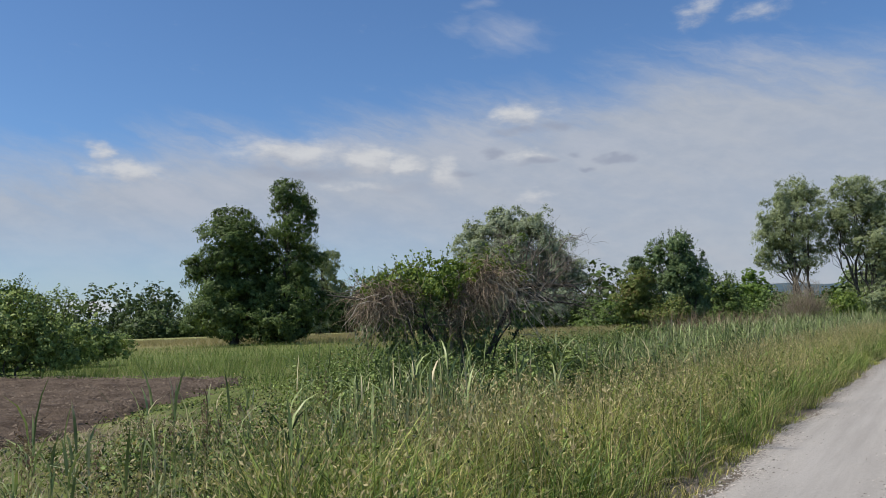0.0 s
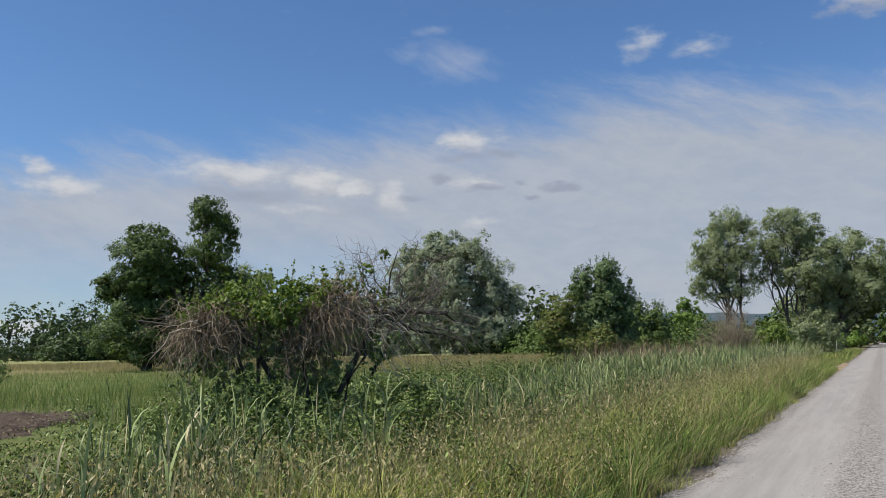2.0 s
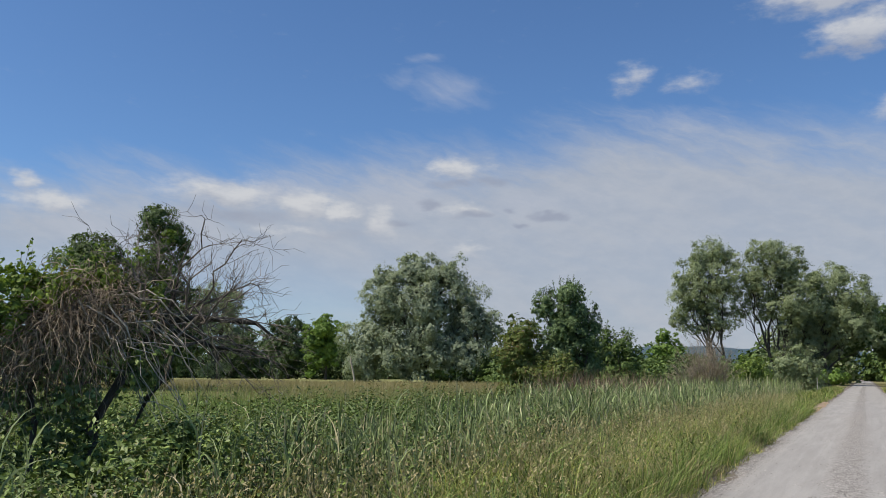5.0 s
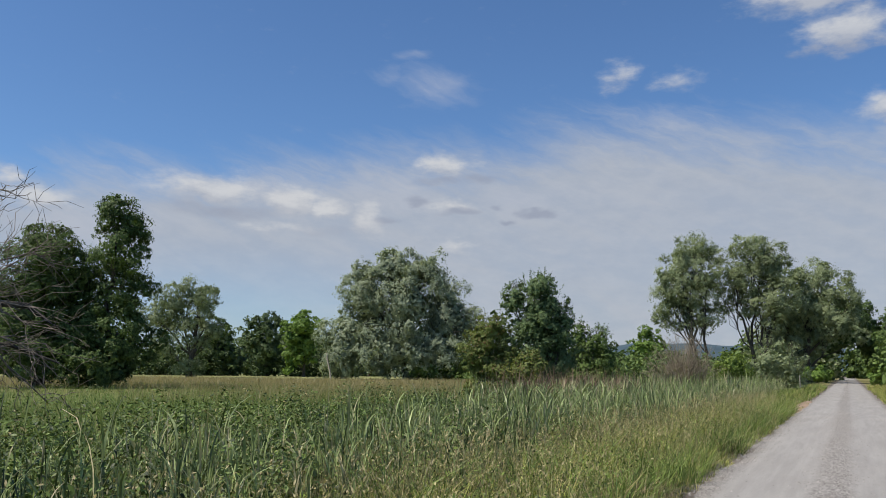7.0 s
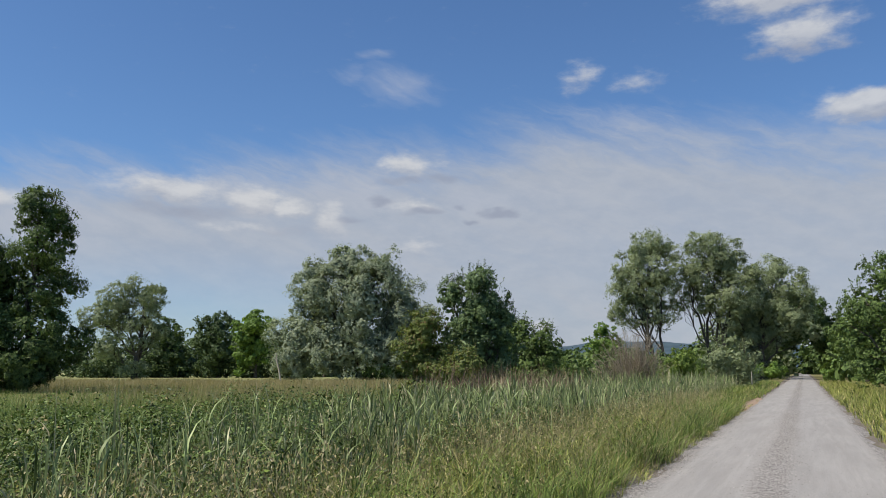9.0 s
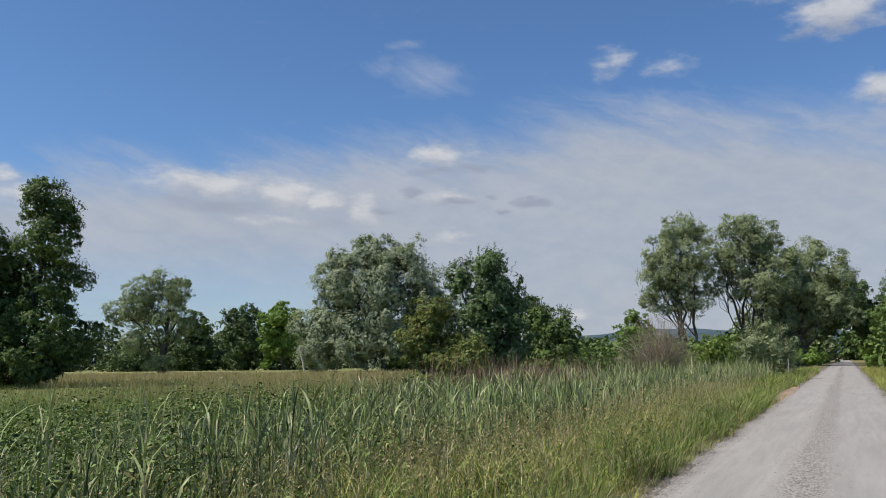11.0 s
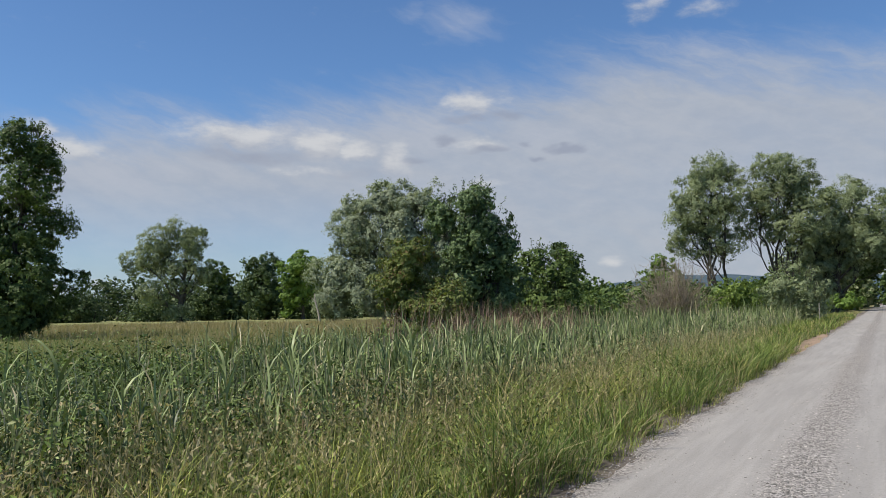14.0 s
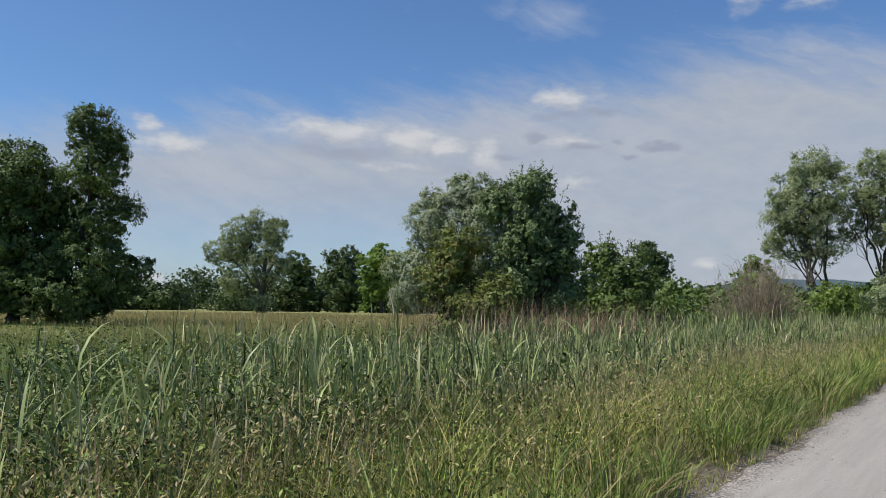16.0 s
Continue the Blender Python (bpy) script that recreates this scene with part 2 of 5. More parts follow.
def ground_material():
    m, n = material("ground_soil_and_turf")
    where = n.add("ShaderNodeNewGeometry").outputs["Position"]
    big = n.noise(where, 0.03, 4.0, 0.6).outputs[0]
    mid = n.noise(where, 0.5, 4.0, 0.6).outputs[0]
    fine = n.noise(where, 9.0, 4.0, 0.7).outputs[0]
    turf = n.mix(n.smooth(mid, 0.3, 0.7), (0.075, 0.110, 0.026, 1), (0.150, 0.175, 0.055, 1))
    straw = n.mix(n.smooth(fine, 0.35, 0.65), (0.14, 0.125, 0.055, 1), (0.25, 0.21, 0.10, 1))
    x = n.add("ShaderNodeSeparateXYZ", {0: where}).outputs
    far = n.smooth(n.math("ADD", n.vec("LENGTH", where).outputs["Value"], n.math("MULTIPLY_ADD", big, 40.0, -20.0)), 50.0, 85.0)
    col = n.mix(n.math("MULTIPLY", far, 0.75), turf, straw)
    kerb = n.smooth(n.math("ADD", n.math("ABSOLUTE", n.math("ADD", x[0], 0.18)), n.math("MULTIPLY_ADD", mid, 0.9, -0.45)), 2.75, 2.25)
    col = n.mix(kerb, col, n.mix(n.smooth(fine, 0.35, 0.65), (0.10, 0.085, 0.065, 1), (0.25, 0.22, 0.19, 1)))
    bare = n.math("MULTIPLY", n.smooth(n.vec("LENGTH", where).outputs["Value"], 60.0, 25.0), 0.55)
    col = n.mix(n.math("MULTIPLY", n.smooth(fine, 0.4, 0.7), bare), col, (0.085, 0.062, 0.040, 1))
    mown = n.math("MULTIPLY", n.smooth(n.math("ADD", x[1], n.math("MULTIPLY", x[0], -0.25)), 130.0, 136.0), n.smooth(x[0], -55.0, -62.0))
    col = n.mix(n.math("MULTIPLY", mown, 0.8), col, (0.25, 0.265, 0.11, 1))
    bump = n.add("ShaderNodeBump", {"Strength": 0.7, "Distance": 0.05, "Height": fine})
    body = n.add("ShaderNodeBsdfPrincipled", {"Base Color": col, "Roughness": 0.95, "Specular IOR Level": 0.15, "Normal": bump.outputs[0]})
    n.add("ShaderNodeOutputMaterial", {"Surface": body.outputs[0]})
    return m


def soil_material():
    m, n = material("ploughed_soil")
    where = n.add("ShaderNodeNewGeometry").outputs["Position"]
    mid = n.noise(where, 1.3, 4.0, 0.6).outputs[0]
    fine = n.noise(where, 14.0, 5.0, 0.7).outputs[0]
    col = n.mix(n.smooth(mid, 0.3, 0.7), (0.068, 0.051, 0.039, 1), (0.150, 0.116, 0.090, 1))
    col = n.mix(n.math("MULTIPLY", n.smooth(fine, 0.45, 0.7), 0.5), col, (0.19, 0.15, 0.125, 1))
    bump = n.add("ShaderNodeBump", {"Strength": 1.0, "Distance": 0.12, "Height": fine})
    body = n.add("ShaderNodeBsdfPrincipled", {"Base Color": col, "Roughness": 0.95, "Specular IOR Level": 0.1, "Normal": bump.outputs[0]})
    n.add("ShaderNodeOutputMaterial", {"Surface": body.outputs[0]})
    return m


def gravel_material():
    """Packed pale limestone: smooth wheel tracks, loose stones between them and along the edges."""
    m, n = material("gravel_road")
    where = n.add("ShaderNodeNewGeometry").outputs["Position"]
    x = n.add("ShaderNodeSeparateXYZ", {0: where}).outputs[0]
    long = n.vec("MULTIPLY", where, (1.0, 0.12, 1.0)).outputs[0]
    streak = n.noise(long, 1.6, 4.0, 0.6).outputs[0]
    sway = n.math("ADD", x, n.math("MULTIPLY_ADD", n.noise(long, 0.5, 2.0).outputs[0], 0.5, -0.25))
    mid = n.smooth(n.math("ABSOLUTE", n.math("ADD", sway, 0.25)), 0.42, 0.12)
    side = n.smooth(n.math("ABSOLUTE", n.math("ADD", sway, 0.2)), 1.45, 1.8)
    loose = n.math("MAXIMUM", mid, side)
    grit = n.noise(where, 28.0, 5.0, 0.75).outputs[0]
    cell = n.add("ShaderNodeTexVoronoi", {"Vector": where, "Scale": 46.0})
    thin = n.noise(n.vec("MULTIPLY", where, (1.0, 0.05, 1.0)).outputs[0], 7.0, 4.0, 0.65).outputs[0]
    dust = n.mix(n.smooth(n.math("ADD", n.math("MULTIPLY", streak, 0.5), n.math("MULTIPLY", thin, 0.5)), 0.36, 0.64), (0.275, 0.262, 0.248, 1), (0.340, 0.325, 0.309, 1))
    speck = n.noise(where, 75.0, 2.0, 0.6).outputs[0]
    dust = n.mix(n.math("MULTIPLY", n.smooth(speck, 0.5, 0.72), 0.5), dust, (0.16, 0.15, 0.14, 1))
    stone = n.mix(n.add("ShaderNodeSeparateColor", {0: cell.outputs["Color"]}).outputs[0], (0.06, 0.056, 0.052, 1), (0.46, 0.43, 0.405, 1))
    col = n.mix(n.math("MULTIPLY", loose, 0.95), dust, stone)
    patch = n.noise(where, 0.35, 3.0, 0.5).outputs[0]
    col = n.mix(n.math("MULTIPLY", n.smooth(patch, 0.55, 0.8), 0.15), col, (0.30, 0.25, 0.22, 1))
    col = n.mix(n.math("MULTIPLY", n.smooth(grit, 0.35, 0.75), 0.25), col, (0.15, 0.145, 0.14, 1))
    high = n.math("ADD", n.math("MULTIPLY", grit, 0.5), n.math("MULTIPLY", n.math("SUBTRACT", 1.0, cell.outputs["Distance"]), loose))
    bump = n.add("ShaderNodeBump", {"Strength": 0.7, "Distance": 0.02, "Height": high})
    body = n.add("ShaderNodeBsdfPrincipled", {"Base Color": col, "Roughness": 0.92, "Specular IOR Level": 0.2, "Normal": bump.outputs[0]})
    n.add("ShaderNodeOutputMaterial", {"Surface": body.outputs[0]})
    return m


def plain_material(name, a, b, scale, rough=0.8, island=False):
    m, n = material(name)
    where = n.add("ShaderNodeNewGeometry")
    f = where.outputs["Random Per Island"] if island else n.smooth(n.noise(where.outputs["Position"], scale, 4.0, 0.65).outputs[0], 0.3, 0.7)
    body = n.add("ShaderNodeBsdfPrincipled", {"Base Color": n.mix(f, (*a, 1), (*b, 1)), "Roughness": rough, "Specular IOR Level": 0.2})
    n.add("ShaderNodeOutputMaterial", {"Surface": body.outputs[0]})
    return m


GROUND, SOIL, GRAVEL = ground_material(), soil_material(), gravel_material()
STONE = plain_material("loose_stone", (0.10, 0.092, 0.085), (0.42, 0.395, 0.37), 1.0, 0.9, True)
SAND = plain_material("reddish_sand", (0.25, 0.175, 0.12), (0.37, 0.275, 0.20), 3.0, 0.95)
CLOD = plain_material("soil_clod", (0.055, 0.042, 0.032), (0.165, 0.130, 0.102), 1.0, 0.95, True)
STRAW = leaf_material("pale_straw", (0.26, 0.21, 0.13), (0.60, 0.53, 0.38), scale=1.0, through_light=0.05)
LITTER = leaf_material("straw_litter", (0.16, 0.12, 0.075), (0.36, 0.30, 0.20), scale=1.2, through_light=0.05)
POST = plain_material("weathered_post", (0.22, 0.21, 0.17), (0.36, 0.35, 0.30), 12.0)
# green woods shifted to blue: the haze of distance is painted into the colour
HILL = plain_material("haze_blue_hill", (0.040, 0.066, 0.085), (0.065, 0.098, 0.120), 0.02, 1.0)

# ---- mesh helpers ----
rng = np.random.default_rng(7)


def mesh_from(name, verts, faces):
    """A mesh from arrays: points (n, 3) and faces (m, k)."""
    me = bpy.data.meshes.new(name)
    faces = np.asarray(faces, np.int32)
    m, k = faces.shape
    me.vertices.add(len(verts))
    me.vertices.foreach_set("co", np.asarray(verts, np.float32).ravel())
    me.loops.add(m * k)
    me.loops.foreach_set("vertex_index", faces.ravel())
    me.polygons.add(m)
    me.polygons.foreach_set("loop_start", np.arange(0, m * k, k, dtype=np.int32))
    me.update(calc_edges=True)
    return me


def part(name, me, mat, parent=None, label=""):
    me.materials.append(mat)
    ob = new(name, me)
    if parent is not None:
        ob.parent = parent
    return tagged(ob, label)


def smooth_mesh(me):
    me.polygons.foreach_set("use_smooth", np.ones(len(me.polygons), bool))
    return me


def unit(v):
    return v / np.maximum(np.linalg.norm(v, axis=-1, keepdims=True), 1e-9)


def leaf_mesh(name, centre, size, out=None, narrow=0.5, droop=0.0, loose=0.5):
    """Rhombic leaves, folded a little along the middle: two triangles each."""
    n = len(centre)
    d = rng.normal(size=(n, 3))
    d[:, 2] -= droop
    up = rng.normal(size=(n, 3)) * 0.55
    up[:, 2] += 0.8
    if out is not None:
        d = d - 0.75 * (d * out).sum(1, keepdims=True) * out
        up = rng.normal(size=(n, 3)) * loose + out * 1.1 + [0, 0, 0.35]
    d = unit(d)
    side = unit(np.cross(d, up))
    nor = np.cross(side, d)
    L = (size * rng.uniform(0.6, 1.25, n))[:, None]
    a = centre - d * L * 0.5
    b = centre + d * L * 0.5
    mid = centre - d * L * 0.06 + nor * L * 0.07
    V = np.stack([a, mid + side * L * narrow * 0.5, b, mid - side * L * narrow * 0.5], 1).reshape(-1, 3)
    i = np.arange(n)[:, None] * 4
    F = np.concatenate([i + [0, 2, 1], i + [0, 3, 2]], 1).reshape(-1, 3)
    return mesh_from(name, V, F)


def tubes(name, lines, sides=6):
    """Tapered tubes along lines of (points, radii)."""
    V, F, base = [], [], 0
    ang = np.arange(sides) * 2 * np.pi / sides
    for pts, rad in lines:
        pts, rad = np.asarray(pts, float), np.asarray(rad, float)
        tan = unit(np.gradient(pts, axis=0))
        ref = np.where(np.abs(tan[:, 2:3]) > 0.9, [[1.0, 0, 0]], [[0, 0, 1.0]])
        u = unit(np.cross(tan, ref))
        v = np.cross(tan, u)
        ring = pts[:, None] + rad[:, None, None] * (np.cos(ang)[None, :, None] * u[:, None] + np.sin(ang)[None, :, None] * v[:, None])
        V.append(ring.reshape(-1, 3))
        m = len(pts)
        a = (np.arange(m - 1)[:, None] * sides + np.arange(sides)[None]).ravel()
        b = (np.arange(m - 1)[:, None] * sides + (np.arange(sides)[None] + 1) % sides).ravel()
        F.append(np.stack([a, b, b + sides, a + sides], 1) + base)
        base += m * sides
    return smooth_mesh(mesh_from(name, np.concatenate(V), np.concatenate(F)))


def bent(a, b, n=6, sag=0.0, wild=0.06):
    """A crooked line from a to b."""
    a, b = np.asarray(a, float), np.asarray(b, float)
    s = np.linspace(0, 1, n)[:, None]
    p = a + (b - a) * s
    L = np.linalg.norm(b - a)
    k = rng.normal(size=(n, 3)) * wild * L * np.sin(np.pi * s)
    p += k
    p[:, 2] += sag * L * np.sin(np.pi * s[:, 0])
    return p


def blades(name, foot, height, width, lean, segs=3, head=None):
    """Curved tapering blades: foot (n, 3), height, width, how far the tip leans."""
    n = len(foot)
    a = rng.uniform(0, 2 * np.pi, n) if head is None else head
    go = np.stack([np.cos(a), np.sin(a), np.zeros(n)], 1)
    b = a + rng.normal(0, 0.9, n) + np.pi / 2
    wide = np.stack([np.cos(b), np.sin(b), np.zeros(n)], 1)
    rows = []
    for k in range(segs + 1):
        s = k / segs
        p = foot + go * (lean * height * s ** 1.9)[:, None]
        p = p + np.array([0, 0, 1.0]) * (height * (s - 0.38 * np.minimum(lean, 1.6) * s ** 2.6))[:, None]
        w = width * np.interp(s, (0, 0.35, 0.7, 1), (0.62, 1.0, 0.72, 0.0))
        if k < segs:
            rows += [p - wide * (w * 0.5)[:, None], p + wide * (w * 0.5)[:, None]]
        else:
            rows.append(p)
    V = np.stack(rows, 1).reshape(-1, 3)
    m = 2 * segs + 1
    tri = []
    for k in range(segs - 1):
        o = 2 * k
        tri += [[o, o + 1, o + 3], [o, o + 3, o + 2]]
    o = 2 * (segs - 1)
    tri.append([o, o + 1, o + 2])
    F = (np.arange(n)[:, None, None] * m + np.array(tri)[None]).reshape(-1, 3)
    return mesh_from(name, V, F)


def fbm(x, y, scale, seed=0.0):
    """Cheap uneven field in about -1..1 from crossed waves."""
    x, y = x * scale, y * scale
    return (np.sin(x * 1.3 + 1.7 * np.sin(y * 0.9 + seed)) + np.sin(y * 1.7 + 1.3 * np.sin(x * 1.1 + 2.1 + seed))
            + 0.6 * np.sin(2.7 * x + 1.9 * y + seed * 3) + 0.4 * np.sin(5.3 * x - 4.1 * y + seed)) / 3.0


# ---- ground, road, field ----
ROAD_L, ROAD_R = -2.15, 1.8


def ground_z(x, y):
    """Flat river meadow: a low bank beside the road and a shallow wet hollow under the reeds."""
    bank = 0.10 * np.exp(-((x + 3.4) / 0.9) ** 2) - 0.28 * np.exp(-((x + 7.5) / 2.6) ** 2)
    rough = 0.05 * fbm(x, y, 0.8) * np.clip((np.abs(x) - 2.0) / 2, 0, 1)
    return bank + rough - 0.05


def make_ground():
    xs = np.unique(np.concatenate([[-4000, -2500, -1400, -800, -500, -340, -240], np.arange(-180, -40, 7.0), np.arange(-40, -14, 1.6), np.arange(-14, 6, 0.5), np.arange(6, 40, 4.0), [50, 80, 140, 260, 500, 1000, 2500, 4000]]))
    ys = np.unique(np.concatenate([[-2500, -1200, -500, -200, -80, -40, -20], np.arange(-10, 45, 0.6), np.arange(45, 100, 2.0), np.arange(100, 300, 10.0), [350, 450, 650, 1000, 1800, 3000, 4500]]))
    X, Y = np.meshgrid(xs, ys)
    V = np.stack([X, Y, ground_z(X, Y)], -1).reshape(-1, 3)
    w = len(xs)
    i = (np.arange(len(ys) - 1)[:, None] * w + np.arange(w - 1)[None]).ravel()
    F = np.stack([i, i + 1, i + 1 + w, i + w], 1)
    ob = part("ground", smooth_mesh(mesh_from("ground", V, F)), GROUND)
    tagged(ob, "flat turf and bare soil of a river meadow", "ground", kind="structure")


def road_edge(y, side):
    return (0.10 * np.sin(y * 0.9 + side) + 0.07 * np.sin(y * 2.3 + 2 * side) + 0.04 * np.sin(y * 6.1))


def make_road():
    ys = np.concatenate([np.arange(-30, 70, 0.25), np.arange(70, 320, 2.0)])
    s = np.linspace(0, 1, 23)
    L = ROAD_L + road_edge(ys, 1.0)
    R = ROAD_R + road_edge(ys, 4.0)
    X = L[:, None] + (R - L)[:, None] * s[None]
    Y = np.repeat(ys[:, None], len(s), 1)
    c = (X + 0.18) / 2
    Z = 0.03 - 0.05 * c ** 2 - 0.025 * np.exp(-((np.abs(X + 0.2) - 0.85) / 0.35) ** 2) + 0.006 * fbm(X, Y, 3.0)
    Z[:, 0] -= 0.08
    Z[:, -1] -= 0.08
    V = np.stack([X, Y, Z], -1).reshape(-1, 3)
    w = len(s)
    i = (np.arange(len(ys) - 1)[:, None] * w + np.arange(w - 1)[None]).ravel()
    F = np.stack([i, i + 1, i + 1 + w, i + w], 1)
    ob = part("road", smooth_mesh(mesh_from("road", V, F)), GRAVEL)
    tagged(ob, "pale grey gravel farm road with smooth wheel tracks", "road", kind="structure")


def pebbles(name, x, y, z, r, mat):
    """Small angular stones, sunk into the ground."""
    n = len(x)
    o = np.array([[1, 0, -0.5], [0, 1, -0.5], [-1, 0, -0.5], [0, -1, -0.5], [0.2, 0.1, 1]])
    V = o[None] * (r[:, None, None] * rng.uniform(0.6, 1.3, (n, 5, 1)))
    a = rng.uniform(0, 6.3, n)
    ca, sa = np.cos(a)[:, None], np.sin(a)[:, None]
    V = np.stack([V[..., 0] * ca - V[..., 1] * sa, V[..., 0] * sa + V[..., 1] * ca, V[..., 2] * 0.5], -1)
    V = V + np.stack([x, y, z], 1)[:, None]
    t = np.array([[0, 1, 4], [1, 2, 4], [2, 3, 4], [3, 0, 4]])
    F = (np.arange(n)[:, None, None] * 5 + t[None]).reshape(-1, 3)
    return part(name, mesh_from(name, V.reshape(-1, 3), F), mat)


def make_gravel():
    n = 24000
    y = 4 + 46 * rng.uniform(0, 1, n) ** 1.2
    kind = rng.uniform(0, 1, n)
    x = np.where(kind < 0.6, -0.25 + rng.normal(0, 0.26, n), np.where(kind < 0.96, ROAD_L + np.abs(rng.normal(0, 0.28, n)) + road_edge(y, 1.0), rng.uniform(ROAD_L, ROAD_R, n)))
    r = rng.uniform(0.006, 0.014, n) * (1 + 0.7 * (rng.uniform(0, 1, n) > 0.93))
    c = (x + 0.18) / 2
    z = 0.03 - 0.05 * c ** 2 - 0.025 * np.exp(-((np.abs(x + 0.2) - 0.85) / 0.35) ** 2) + r * 0.1
    z = np.where(x < ROAD_L + 0.1, ground_z(x, y) + r * 0.3 + 0.01, z)
    tagged(pebbles("loose_gravel", x, y, z, r, STONE), "loose pale gravel stones along the road", "gravel", kind="stuff")


def field_inside(x, y):
    """The ploughed strip: beyond a slanting ragged edge, up to the meadow."""
    right = -11.6 - 0.62 * (y - 6.8) + 0.5 * fbm(x, y, 0.9, 5.0) + 0.45 * fbm(x, y, 2.7, 1.0) - x
    far = 17.5 + 0.25 * (x + 20) + 0.25 * fbm(x, y, 0.7) - y
    return np.minimum(np.minimum(right, far), y + 60)


def make_field():
    xs, ys = np.arange(-40, -9, 0.19), np.arange(-6, 19.4, 0.19)
    X, Y = np.meshgrid(xs, ys)
    inside = field_inside(X, Y)
    lump = 0.05 * fbm(X, Y, 4.0) + 0.06 * fbm(X, Y, 9.0, 1.0) + 0.025 * np.sin((Y * 0.9 + X * 0.25) * 6.0 + fbm(X, Y, 1.0))
    Z = np.clip(inside, -0.8, 0.5) * 0.25 + lump * np.clip(inside, 0, 1) + ground_z(X, Y) - 0.02 + 0.05 * np.clip(inside, 0, 1)
    V = np.stack([X, Y, Z], -1).reshape(-1, 3)
    w = len(xs)
    i = (np.arange(len(ys) - 1)[:, None] * w + np.arange(w - 1)[None]).ravel()
    keep = inside[:-1, :-1].ravel() > -0.6
    F = np.stack([i, i + 1, i + 1 + w, i + w], 1)[keep]
    tagged(part("ploughed_field", smooth_mesh(mesh_from("ploughed_field", V, F)), SOIL), "bare brown ploughed soil beside the meadow", "field", kind="structure")
    x, y = rng.uniform(-30, -10, 15000), rng.uniform(4, 18.8, 15000)
    ok = field_inside(x, y) > -0.1
    x, y = x[ok], y[ok]
    r = rng.uniform(0.013, 0.036, len(x)) * (1 + 0.8 * (rng.uniform(0, 1, len(x)) > 0.92))
    tagged(pebbles("soil_clods", x, y, ground_z(x, y) + 0.17 + r * 0.2, r, CLOD), "brown clods of dry ploughed earth", "soil", kind="stuff")


make_ground()
make_road()
make_gravel()
make_field()


def make_hills():
    """Low wooded hills on the horizon ahead; their haze is only in the colour."""
    az = np.radians(np.linspace(-40, 75, 160))
    h = 66 + 10 * np.sin(az * 5.0 + 0.6) + 12 * np.sin(az * 11.0) + 5 * np.sin(az * 37.0) + 2.5 * np.sin(az * 91.0)
    h = h * np.clip((np.radians(26) - az) / 0.16, 0.25, 1)
    rows = []
    for d, k in ((2100, 0.0), (2250, 0.55), (2400, 0.9), (2550, 1.0), (2900, 0.6), (3300, 0.0)):
        rows.append(np.stack([-np.sin(az) * d, np.cos(az) * d, h * k - 1], 1))
    V = np.concatenate(rows)
    w = len(az)
    i = (np.arange(5)[:, None] * w + np.arange(w - 1)[None]).ravel()
    F = np.stack([i, i + w, i + w + 1, i + 1], 1)
    tagged(part("backdrop_hills", smooth_mesh(mesh_from("backdrop_hills", V, F)), HILL), "wooded hills on the horizon, haze painted into their blue", "hill", kind="structure")


make_hills()

# ---- trees and bushes ----


